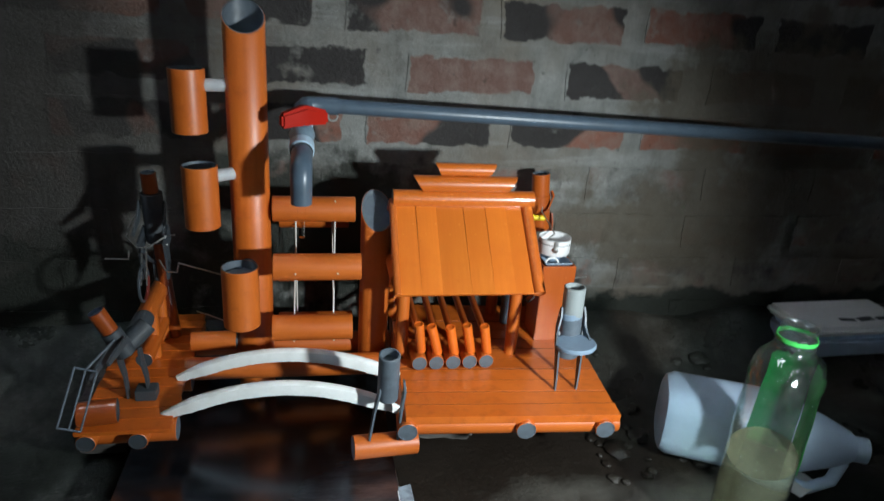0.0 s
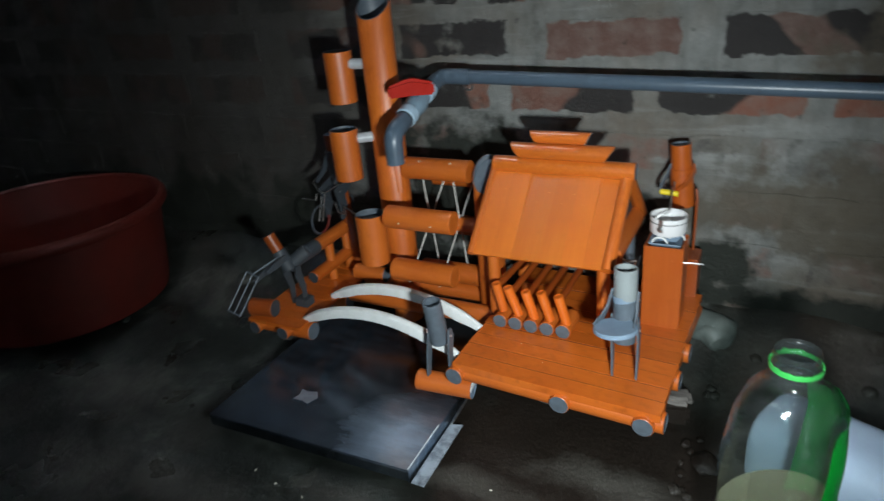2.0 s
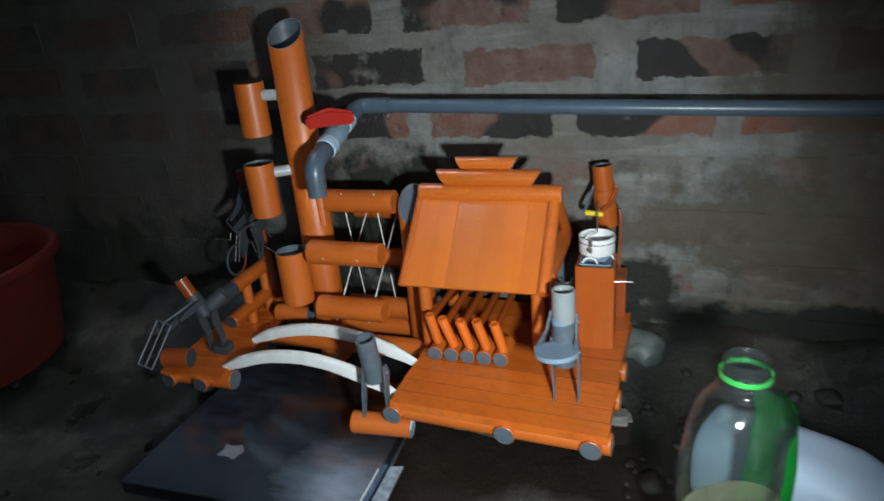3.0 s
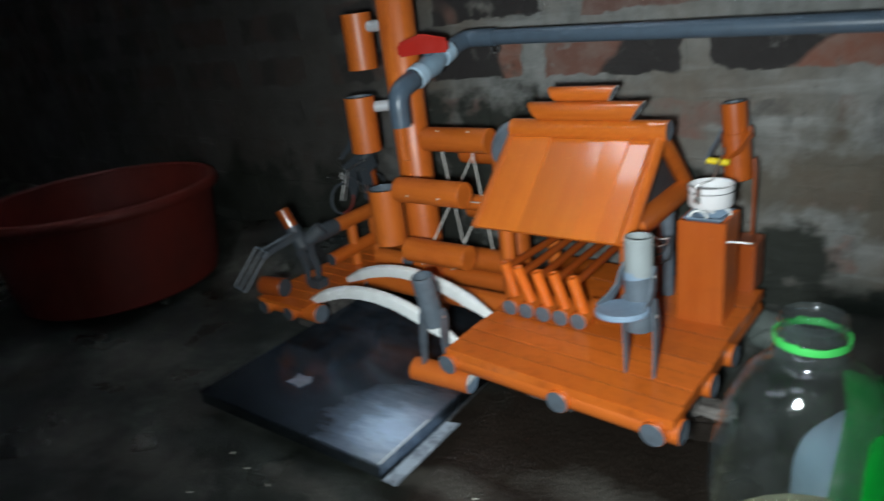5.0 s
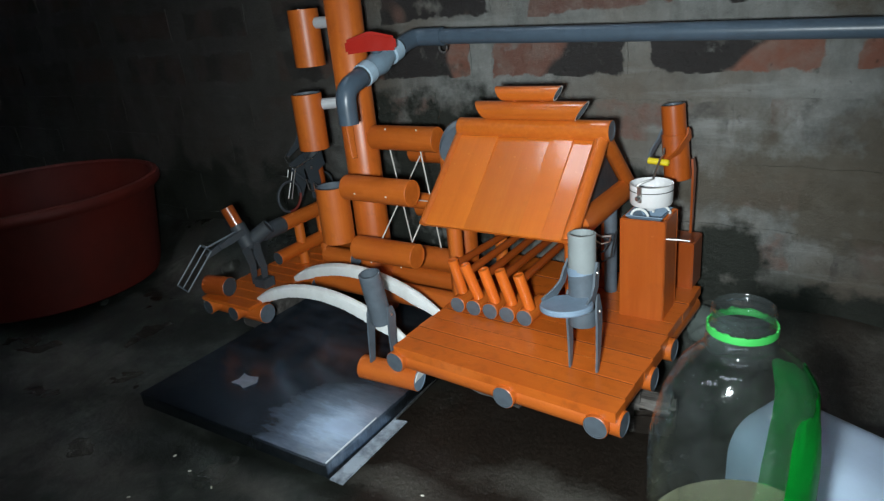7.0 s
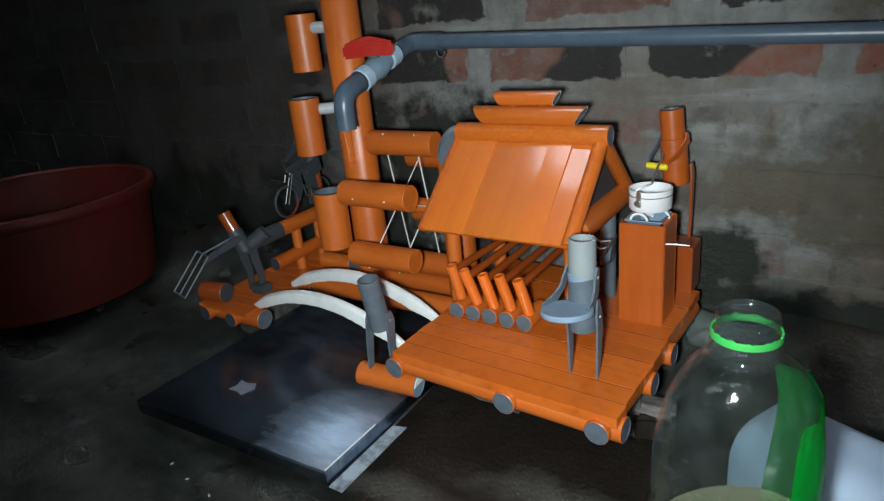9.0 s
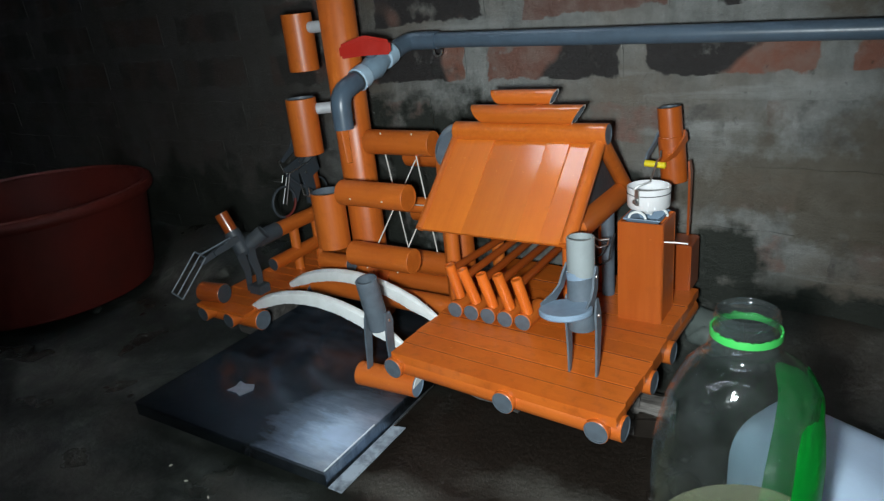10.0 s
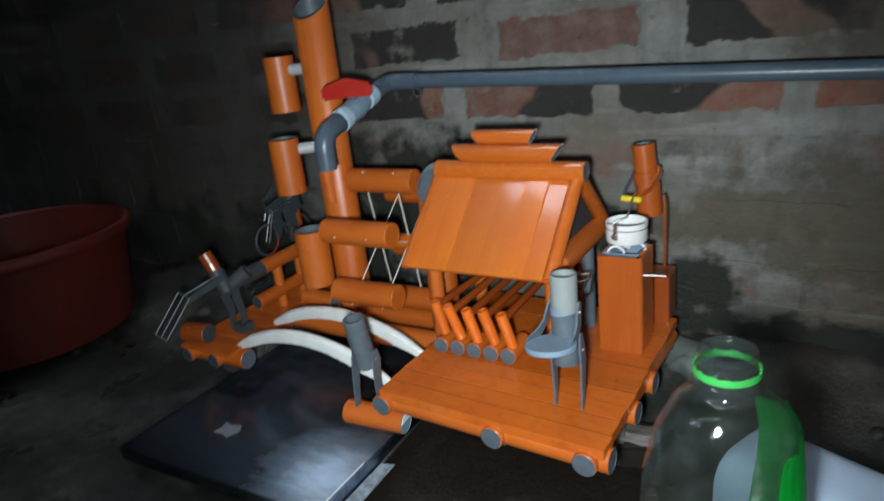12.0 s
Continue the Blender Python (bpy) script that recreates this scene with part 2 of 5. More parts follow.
def stain_and_dim_mask(t, spots):
    """Ragged ovals on the wall, stains and painted dimming: centre x, z and radii of each."""
    p = world_place(t)
    warp = noisy(t, p, 9.0, 6, 0.62)
    fine = noisy(t, p, 24.0, 5, 0.6)
    sep = t.nodes.new("ShaderNodeSeparateXYZ")
    t.links.new(p, sep.inputs[0])

    def blotch(cx, cz, rx, rz):
        n = t.nodes.new("ShaderNodeCombineXYZ")
        for k, (axis, c, r) in enumerate((("X", cx, rx), ("Z", cz, rz))):
            a = t.nodes.new("ShaderNodeMath")
            a.operation = "SUBTRACT"
            a.inputs[1].default_value = c
            d = t.nodes.new("ShaderNodeMath")
            d.operation = "DIVIDE"
            d.inputs[1].default_value = r
            t.links.new(sep.outputs[axis], a.inputs[0])
            t.links.new(a.outputs[0], d.inputs[0])
            t.links.new(d.outputs[0], n.inputs[k])
        ln = t.nodes.new("ShaderNodeVectorMath")
        ln.operation = "LENGTH"
        t.links.new(n.outputs[0], ln.inputs[0])
        return ln.outputs["Value"]

    def add(a, b, op="ADD", k=None):
        n = t.nodes.new("ShaderNodeMath")
        n.operation = op
        t.links.new(a, n.inputs[0])
        if k is None:
            t.links.new(b, n.inputs[1])
        else:
            n.inputs[1].default_value = k
        return n.outputs[0]

    near = blotch(*spots[0])
    for spot in spots[1:]:
        near = add(near, blotch(*spot), "MINIMUM")
    ragged = add(add(near, add(warp, None, "MULTIPLY", 2.4)), add(fine, None, "MULTIPLY", 0.7))
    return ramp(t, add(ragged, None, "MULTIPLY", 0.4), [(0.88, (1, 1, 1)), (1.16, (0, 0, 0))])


def diagonal(t):
    c = t.nodes.new("ShaderNodeTexCoord")
    m = t.nodes.new("ShaderNodeMapping")
    m.inputs["Rotation"].default_value = (0, radians(35), 0)
    m.inputs["Scale"].default_value = (1.5, 1.0, 0.35)
    o = t.nodes.new("ShaderNodeObjectInfo")
    shift = t.nodes.new("ShaderNodeVectorMath")
    shift.operation = "MULTIPLY_ADD"
    shift.inputs[1].default_value = (1, 1, 1)
    t.links.new(c.outputs["Object"], shift.inputs[0])
    k = t.nodes.new("ShaderNodeMath")
    k.operation = "MULTIPLY"
    k.inputs[1].default_value = 40
    t.links.new(o.outputs["Random"], k.inputs[0])
    t.links.new(k.outputs[0], shift.inputs[2])
    t.links.new(shift.outputs[0], m.inputs[0])
    return m.outputs[0]


def grime_falloff_mask(t):
    """Some grime, mostly painted torch falloff, darkening the wall towards the corner by the basin."""
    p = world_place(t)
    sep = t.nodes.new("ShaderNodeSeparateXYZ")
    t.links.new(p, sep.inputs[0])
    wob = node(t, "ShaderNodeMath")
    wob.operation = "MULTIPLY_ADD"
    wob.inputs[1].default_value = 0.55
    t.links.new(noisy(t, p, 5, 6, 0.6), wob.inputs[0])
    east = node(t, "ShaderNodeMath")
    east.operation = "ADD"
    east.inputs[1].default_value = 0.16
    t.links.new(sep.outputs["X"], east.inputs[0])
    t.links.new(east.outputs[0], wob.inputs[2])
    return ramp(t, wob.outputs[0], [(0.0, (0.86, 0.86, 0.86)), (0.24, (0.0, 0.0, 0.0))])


def brick_edge(t):
    """One inside the brick, fading raggedly into the mortar that laps over its rim."""
    o = t.nodes.new("ShaderNodeTexCoord")
    sep = t.nodes.new("ShaderNodeSeparateXYZ")
    t.links.new(o.outputs["Object"], sep.inputs[0])

    def math_(op, a, b=None, k=None):
        n = t.nodes.new("ShaderNodeMath")
        n.operation = op
        t.links.new(a, n.inputs[0])
        if b is not None:
            t.links.new(b, n.inputs[1])
        elif k is not None:
            n.inputs[1].default_value = k
        return n.outputs[0]

    ex = math_("MULTIPLY_ADD", math_("ABSOLUTE", sep.outputs["X"]), k=-0.20)
    ez = math_("MULTIPLY_ADD", math_("ABSOLUTE", sep.outputs["Z"]), k=-0.052)
    ex.node.inputs[2].default_value, ez.node.inputs[2].default_value = 0.10, 0.026
    e = math_("MINIMUM", ex, ez)
    n = math_("MULTIPLY_ADD", noisy(t, world_place(t), 26, 5, 0.55), k=0.034)
    n.node.inputs[2].default_value = -0.0185
    return ramp(t, math_("MULTIPLY", math_("ADD", e, n), k=40.0), [(0.0, (0, 0, 0)), (0.11, (1, 1, 1))])


def burnt(t, slant, stops):
    """Kiln-blackened part of a brick along a slanting, ragged border."""
    lean = t.nodes.new("ShaderNodeVectorMath")
    lean.operation = "DOT_PRODUCT"
    lean.inputs[1].default_value = (1.0, 0.0, slant)
    t.links.new(t.nodes.new("ShaderNodeTexCoord").outputs["Object"], lean.inputs[0])
    rag = node(t, "ShaderNodeMath")
    rag.operation = "MULTIPLY_ADD"
    rag.inputs[1].default_value = 0.22
    t.links.new(noisy(t, world_place(t), 17, 4, 0.5), rag.inputs[0])
    t.links.new(lean.outputs["Value"], rag.inputs[2])
    return ramp(t, rag.outputs[0], [(p, (v, v, v)) for p, v in stops])


BURN = {
    "band": (0.30, ((0.0, 1), (0.03, 0), (0.28, 0), (0.33, 1))),
    "first half": (-0.30, ((0.17, 1), (0.23, 0))),
    "second half": (-0.22, ((0.08, 0), (0.13, 1))),
}


def masonry(name, base, smear_amount, burn="patches"):
    m, t, b = nodes_of(name)
    p = world_place(t)
    coarse = noisy(t, p, 14, 10, 0.72)
    fine = noisy(t, p, 150, 8, 0.72)
    c = ramp(t, coarse, [(0.28, (0.082, 0.084, 0.078)), (0.45, (0.180, 0.185, 0.174)), (0.56, (0.22, 0.225, 0.212)), (0.72, (0.32, 0.322, 0.305))])
    runs = t.nodes.new("ShaderNodeMapping")
    runs.inputs["Scale"].default_value = (34, 34, 4)
    t.links.new(p, runs.inputs[0])
    c = mixed(t, ramp(t, noisy(t, runs.outputs[0], 1.0, 6, 0.6), [(0.50, (0, 0, 0)), (0.75, (0.55, 0.55, 0.55))]), c, (0.055, 0.052, 0.045))
    earth = ramp(t, noisy(t, p, 3.4, 5, 0.6), [(0.42, (0, 0, 0)), (0.62, (0.9, 0.9, 0.9))])
    c = mixed(t, earth, c, mixed(t, coarse, (0.07, 0.055, 0.040), (0.17, 0.140, 0.105)))
    trowel = t.nodes.new("ShaderNodeMapping")
    trowel.inputs["Scale"].default_value = (5, 5, 38)
    t.links.new(p, trowel.inputs[0])
    c = mixed(t, ramp(t, noisy(t, trowel.outputs[0], 1.0, 6, 0.62), [(0.54, (0, 0, 0)), (0.74, (0.7, 0.7, 0.7))]), c, (0.30, 0.31, 0.295))
    if base == "brick":
        rand = t.nodes.new("ShaderNodeObjectInfo").outputs["Random"]
        red = ramp(t, rand, [(0.0, (0.16, 0.066, 0.046)), (0.35, (0.20, 0.080, 0.052)), (0.6, (0.12, 0.06, 0.046)), (0.8, (0.17, 0.092, 0.068)), (1.0, (0.10, 0.055, 0.045))])
        dust = ramp(t, noisy(t, p, 33, 6, 0.6), [(0.42, (0, 0, 0)), (0.72, (0.75, 0.75, 0.75))])
        red = mixed(t, dust, red, (0.20, 0.15, 0.125))
        if burn == "patches":
            char = ramp(t, noisy(t, diagonal(t), 1.0, 2.0, 0.45), [(0.49, (0, 0, 0)), (0.53, (1, 1, 1))])
            red = mixed(t, char, red, (0.020, 0.017, 0.016))
        elif burn in BURN:
            red = mixed(t, burnt(t, *BURN[burn]), red, (0.020, 0.017, 0.016))
        smear = ramp(t, noisy(t, p, 19, 6, 0.6), [(0.50 - smear_amount, (0, 0, 0)), (0.66 - smear_amount * 0.5, (1, 1, 1))])
        c = mixed(t, smear, mixed(t, brick_edge(t), c, red), c)
    pits = ramp(t, noisy(t, p, 60, 3, 0.5), [(0.26, (0.4, 0.4, 0.4)), (0.34, (1, 1, 1))])
    c = mixed(t, 0.8, c, pits, "MULTIPLY")
    c = mixed(t, 0.28, c, mixed(t, fine, (0.4, 0.4, 0.4), (1.6, 1.6, 1.6)), "MULTIPLY")
    # torch falloff towards the basin, put into the wall colour along with grime
    c = mixed(t, grime_falloff_mask(t), c, (0.03, 0.027, 0.023))
    c = mixed(t, mixed(t, 0.84, (0, 0, 0), stain_and_dim_mask(t, MUD_AND_DIM)), c, mixed(t, coarse, (0.045, 0.036, 0.024), (0.125, 0.104, 0.072)))
    c = mixed(t, stain_and_dim_mask(t, MOULD), c, mixed(t, coarse, (0.006, 0.008, 0.005), (0.026, 0.03, 0.022)))
    t.links.new(c, b.inputs["Base Color"])
    damp = node(t, "ShaderNodeMapRange", From_Min=0.35, From_Max=0.65, To_Min=0.48, To_Max=0.85)
    t.links.new(noisy(t, p, 9, 6, 0.6), damp.inputs[0])
    t.links.new(damp.outputs[0], b.inputs["Roughness"])
    h = mixed(t, 0.5, coarse, fine)
    bump(t, b, h, 0.9, 0.007)
    return m


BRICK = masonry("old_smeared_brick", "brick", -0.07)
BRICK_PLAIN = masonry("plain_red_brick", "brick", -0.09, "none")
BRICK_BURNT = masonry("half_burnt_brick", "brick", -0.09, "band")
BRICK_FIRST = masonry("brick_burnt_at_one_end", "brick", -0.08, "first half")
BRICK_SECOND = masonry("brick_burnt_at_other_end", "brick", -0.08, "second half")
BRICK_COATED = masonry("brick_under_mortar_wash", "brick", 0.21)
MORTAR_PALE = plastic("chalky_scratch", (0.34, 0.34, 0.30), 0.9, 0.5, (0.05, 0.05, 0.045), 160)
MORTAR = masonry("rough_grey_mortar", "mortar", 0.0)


def wet_concrete():
    m, t, b = nodes_of("wet_dark_concrete")
    p = world_place(t)
    coarse = noisy(t, p, 6, 12, 0.74)
    fine = noisy(t, p, 130, 8, 0.72)
    c = ramp(t, coarse, [(0.38, (0.008, 0.010, 0.008)), (0.50, (0.018, 0.022, 0.018)), (0.58, (0.038, 0.044, 0.038)), (0.70, (0.155, 0.16, 0.14))])
    rust = ramp(t, noisy(t, p, 3.2, 4), [(0.52, (0, 0, 0)), (0.68, (1, 1, 1))])
    c = mixed(t, mixed(t, rust, (0, 0, 0), (0.5, 0.5, 0.5)), c, (0.050, 0.034, 0.024))

    def ragged(places, scale, amount):
        """Distance from the nearest oval patch (centre x, y and radii), made uneven by noise."""
        least = None
        for cx, cy, rx, ry in places:
            spread = t.nodes.new("ShaderNodeMapping")
            spread.inputs["Location"].default_value = (-cx / rx, -cy / ry, 0.0)
            spread.inputs["Scale"].default_value = (1 / rx, 1 / ry, 0.0)
            t.links.new(p, spread.inputs[0])
            far = t.nodes.new("ShaderNodeVectorMath")
            far.operation = "LENGTH"
            t.links.new(spread.outputs[0], far.inputs[0])
            if least is None:
                least = far.outputs["Value"]
            else:
                low = node(t, "ShaderNodeMath")
                low.operation = "MINIMUM"
                t.links.new(least, low.inputs[0])
                t.links.new(far.outputs["Value"], low.inputs[1])
                least = low.outputs[0]
        rag = node(t, "ShaderNodeMath")
        rag.operation = "MULTIPLY_ADD"
        rag.inputs[1].default_value = amount
        t.links.new(noisy(t, p, scale, 7, 0.66), rag.inputs[0])
        t.links.new(least, rag.inputs[2])
        half = node(t, "ShaderNodeMath")
        half.operation = "MULTIPLY"
        half.inputs[1].default_value = 0.4
        t.links.new(rag.outputs[0], half.inputs[0])
        return half.outputs[0]

    bare = ramp(t, ragged([(-0.07, -0.525, 0.09, 0.028), (0.24, -0.375, 0.12, 0.040), (0.07, -0.440, 0.10, 0.030), (-0.50, -0.62, 0.13, 0.07), (-0.62, -0.14, 0.20, 0.06), (0.40, -0.40, 0.10, 0.05), (-0.62, -0.46, 0.17, 0.08), (-0.33, -0.60, 0.16, 0.05)], 16, 2.4), [(0.54, (0.55, 0.55, 0.55)), (0.92, (0, 0, 0))])
    # darker, smoother brown oval around and under the deck
    dark_oval = ramp(t, ragged([(0.194, -0.36, 0.30, 0.22)], 7, 1.3), [(0.54, (0.96, 0.96, 0.96)), (0.70, (0, 0, 0))])
    c = mixed(t, dark_oval, c, mixed(t, coarse, (0.006, 0.0045, 0.0035), (0.034, 0.025, 0.019)))
    c = mixed(t, bare, c, mixed(t, coarse, (0.06, 0.056, 0.048), (0.22, 0.21, 0.18)))
    c = mixed(t, 0.7, c, mixed(t, fine, (0.35, 0.35, 0.35), (1.7, 1.7, 1.7)), "MULTIPLY")
    t.links.new(c, b.inputs["Base Color"])
    r = node(t, "ShaderNodeMapRange", From_Min=0.35, From_Max=0.7, To_Min=0.22, To_Max=0.75)
    t.links.new(noisy(t, p, 8, 6), r.inputs[0])
    t.links.new(mixed(t, dark_oval, r.outputs[0], (0.30, 0.30, 0.30)), b.inputs["Roughness"])
    bump(t, b, mixed(t, 0.35, coarse, fine), 0.8, 0.008)
    return m


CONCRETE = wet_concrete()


def timber(name, k):
    m, t, b = nodes_of(name)
    grain = noisy(t, coords(t, "Object", (14, 90, 90)), 1.0, 6, 0.65)
    c = ramp(t, grain, [(0.3, (0.03 * k, 0.026 * k, 0.022 * k)), (0.55, (0.12 * k, 0.11 * k, 0.10 * k)), (0.75, (0.24 * k, 0.23 * k, 0.21 * k))])
    t.links.new(c, b.inputs["Base Color"])
    b.inputs["Roughness"].default_value = 0.8
    bump(t, b, grain, 0.5, 0.002)
    return m


TIMBER = timber("grey_weathered_timber", 0.8)
PALE_TIMBER = timber("pale_split_timber", 1.7)


# ---- building helpers ----
def link_bm(name, bm, mats, smooth=True):
    bmesh.ops.recalc_face_normals(bm, faces=bm.faces)
    me = bpy.data.meshes.new(name)
    bm.to_mesh(me)
    bm.free()
    for m in mats if isinstance(mats, (list, tuple)) else [mats]:
        me.materials.append(m)
    if smooth:
        me.shade_smooth()
        me.set_sharp_from_angle(angle=radians(38))
    return new(name, me)


def part(name, bm, mats, parent, label="", at=None, smooth=True):
    ob = link_bm(name, bm, mats, smooth)
    ob.parent = parent
    if at is not None:
        ob.matrix_basis = at
    if label:
        ob["label"] = label
    return ob


def thing(name, place, label, category, group="", kind=""):
    ob = new(name)
    ob.empty_display_size = 0.02
    ob.matrix_basis = place if isinstance(place, Matrix) else pose(*place)
    return tagged(ob, label, category, group, kind)


def solid(name, bm, mats, place, label, category, group="", kind="", smooth=True):
    ob = link_bm(name, bm, mats, smooth)
    ob.matrix_basis = place if isinstance(place, Matrix) else pose(*place)
    return tagged(ob, label, category, group, kind)


def along(a, b):
    """Pose whose z axis runs from a towards b, and the length."""
    a, b = Vector(a), Vector(b)
    return Matrix.Translation(a) @ (b - a).to_track_quat("Z", "Y").to_matrix().to_4x4(), (b - a).length


def add_tube(bm, r, length, wall=0.0022, seg=24, r_top=None, slant=(0, 0), low=None, top=None, m=None, inner=1, outer=0):
    """A pipe along z. low/top: depth at which a disc closes it (None: open). slant: rise of the upper cut along x and y."""
    m = m or Matrix()
    r_top = r if r_top is None else r_top
    rings = []
    e = min(0.0007, wall * 0.4)

    def ring(rad, z, f):
        out = []
        for k in range(seg):
            a = 2 * math.pi * k / seg
            x, y = rad * math.cos(a), rad * math.sin(a)
            out.append(bm.verts.new(m @ Vector((x, y, z + f * (slant[0] * x + slant[1] * y)))))
        return out

    rings = [ring(r - e, 0, 0), ring(r, e, 0), ring(r_top, length - e, 1), ring(r_top - e, length, 1), ring(r_top - wall, length, 1)]
    kinds = [outer, outer, outer, inner]
    if top is None:
        pass
    else:
        rings.append(ring(r_top - wall, length - max(top, 0.0004), 1))
        kinds.append(inner)
    last_top = rings[-1]
    first = rings[0]
    inner_low = [ring(r - wall, 0, 0)]
    if low is not None:
        inner_low.append(ring(r - wall, max(low, 0.0004), 0))
    for a, b, k in zip(rings, rings[1:], kinds):
        for i in range(seg):
            bm.faces.new((a[i], a[(i + 1) % seg], b[(i + 1) % seg], b[i])).material_index = k
    chain = [first] + inner_low
    for a, b in zip(chain, chain[1:]):
        for i in range(seg):
            bm.faces.new((a[i], b[i], b[(i + 1) % seg], a[(i + 1) % seg])).material_index = inner
    if top is not None:
        bm.faces.new(last_top).material_index = inner
    if low is not None:
        bm.faces.new(list(reversed(inner_low[-1]))).material_index = inner
    if top is None and low is None:
        a, b = inner_low[-1], last_top
        for i in range(seg):
            bm.faces.new((a[i], b[i], b[(i + 1) % seg], a[(i + 1) % seg])).material_index = inner
    elif top is None:
        a = inner_low[-1]
        c = ring(r - wall, (low or 0) + 0.001, 0)
        for i in range(seg):
            bm.faces.new((c[i], last_top[i], last_top[(i + 1) % seg], c[(i + 1) % seg])).material_index = inner
        bm.faces.new(c).material_index = inner
    elif low is None:
        a = inner_low[-1]
        c = ring(r - wall, length - top - 0.002, 0)
        for i in range(seg):
            bm.faces.new((a[i], c[i], c[(i + 1) % seg], a[(i + 1) % seg])).material_index = inner
        bm.faces.new(c).material_index = inner
    return bm


def tube(*args, **kw):
    return add_tube(bmesh.new(), *args, **kw)


def add_box(bm, x0, x1, y0, y1, z0, z1, bevel=0.001, m=None, mat=0):
    g = bmesh.ops.create_cube(bm, size=1.0)
    vs = g["verts"]
    for v in vs:
        v.co = Vector(((x0 + x1) / 2 + v.co.x * (x1 - x0), (y0 + y1) / 2 + v.co.y * (y1 - y0), (z0 + z1) / 2 + v.co.z * (z1 - z0)))
    faces = {f for v in vs for f in v.link_faces}
    if bevel:
        r = bmesh.ops.bevel(bm, geom=list({e for v in vs for e in v.link_edges}), offset=bevel, segments=2, affect="EDGES")
        faces |= set(r["faces"])
        vs = list({v for f in faces if f.is_valid for v in f.verts})
    for f in faces:
        if f.is_valid:
            f.material_index = mat
    if m is not None:
        for v in vs:
            v.co = m @ v.co
    return bm


def box(*args, **kw):
    return add_box(bmesh.new(), *args, **kw)


def add_sweep(bm, pts, r, seg=8, mat=0, flat=1.0, up=(0, 0, 1)):
    """A round (or flattened) rod along points."""
    pts = [Vector(p) for p in pts]
    rr = r if isinstance(r, (list, tuple)) else [r] * len(pts)
    loops = []
    side = None
    for i, p in enumerate(pts):
        d = (pts[min(i + 1, len(pts) - 1)] - pts[max(i - 1, 0)]).normalized()
        ref = Vector(up) if abs(d.dot(Vector(up))) < 0.95 else Vector((0, 1, 0))
        if side is None:
            side = d.cross(ref).normalized()
        side = (side - d * side.dot(d)).normalized()
        u = side.cross(d).normalized()
        loops.append([bm.verts.new(p + rr[i] * (math.cos(a) * side * flat + math.sin(a) * u)) for a in (2 * math.pi * k / seg for k in range(seg))])
    for a, b in zip(loops, loops[1:]):
        for k in range(seg):
            bm.faces.new((a[k], a[(k + 1) % seg], b[(k + 1) % seg], b[k])).material_index = mat
    bm.faces.new(list(reversed(loops[0]))).material_index = mat
    bm.faces.new(loops[-1]).material_index = mat
    return bm


def sweep(*args, **kw):
    return add_sweep(bmesh.new(), *args, **kw)


def add_lathe(bm, profile, seg=48, mat=0, m=None):
    loops = []
    for r, z in profile:
        if r < 1e-5:
            loops.append([bm.verts.new((m or Matrix()) @ Vector((0, 0, z)))])
        else:
            loops.append([bm.verts.new((m or Matrix()) @ Vector((r * math.cos(2 * math.pi * k / seg), r * math.sin(2 * math.pi * k / seg), z))) for k in range(seg)])
    for a, b in zip(loops, loops[1:]):
        for k in range(seg):
            j = (k + 1) % seg
            if len(a) == 1 and len(b) > 1:
                f = bm.faces.new((a[0], b[j], b[k]))
            elif len(b) == 1 and len(a) > 1:
                f = bm.faces.new((a[k], a[j], b[0]))
            elif len(a) > 1:
                f = bm.faces.new((a[k], a[j], b[j], b[k]))
            else:
                continue
            f.material_index = mat
    return bm


def lathe(*args, **kw):
    return add_lathe(bmesh.new(), *args, **kw)


def log(name, a, b, r, parent, mats=None, label="", low=0.0006, top=0.0006):
    m, n = along(a, b)
    return part(name, tube(r, n, low=low, top=top), mats or [ORANGE_Z, GREY], parent, label, m)


# ---- the yard ----
def uneven_sheet(x0, x1, y0, y1, nx, ny, height):
    bm = bmesh.new()
    grid = [[bm.verts.new((x0 + (x1 - x0) * i / nx, y0 + (y1 - y0) * j / ny, 0)) for i in range(nx + 1)] for j in range(ny + 1)]
    for row in grid:
        for v in row:
            v.co.z = height(v.co.x, v.co.y)
    for j in range(ny):
        for i in range(nx):
            bm.faces.new((grid[j][i], grid[j][i + 1], grid[j + 1][i + 1], grid[j + 1][i]))
    return bm


def floor_height(x, y):
    h = -0.004 + 0.006 * noise.noise((x * 5, y * 5, 0)) + 0.003 * noise.noise((x * 17, y * 17, 3))
    if -0.40 < x < 0.40 and y > -0.52:
        h = min(h, -0.002)
    edge = 0.17 + 0.05 * noise.noise((x * 4, 0, 7))
    rise = max(0.0, 1 + (y + 0.02) / edge)
    return h + (0.088 + 0.014 * noise.noise((x * 6, 1, 2))) * min(1.0, rise) ** 1.5


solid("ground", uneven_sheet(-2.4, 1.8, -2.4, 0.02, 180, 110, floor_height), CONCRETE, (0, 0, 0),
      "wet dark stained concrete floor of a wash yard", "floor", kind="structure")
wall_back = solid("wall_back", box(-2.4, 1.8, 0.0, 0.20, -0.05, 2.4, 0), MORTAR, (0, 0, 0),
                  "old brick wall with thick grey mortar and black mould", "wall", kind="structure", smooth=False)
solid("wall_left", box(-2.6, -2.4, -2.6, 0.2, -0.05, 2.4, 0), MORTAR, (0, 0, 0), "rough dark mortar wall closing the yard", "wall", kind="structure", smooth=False)
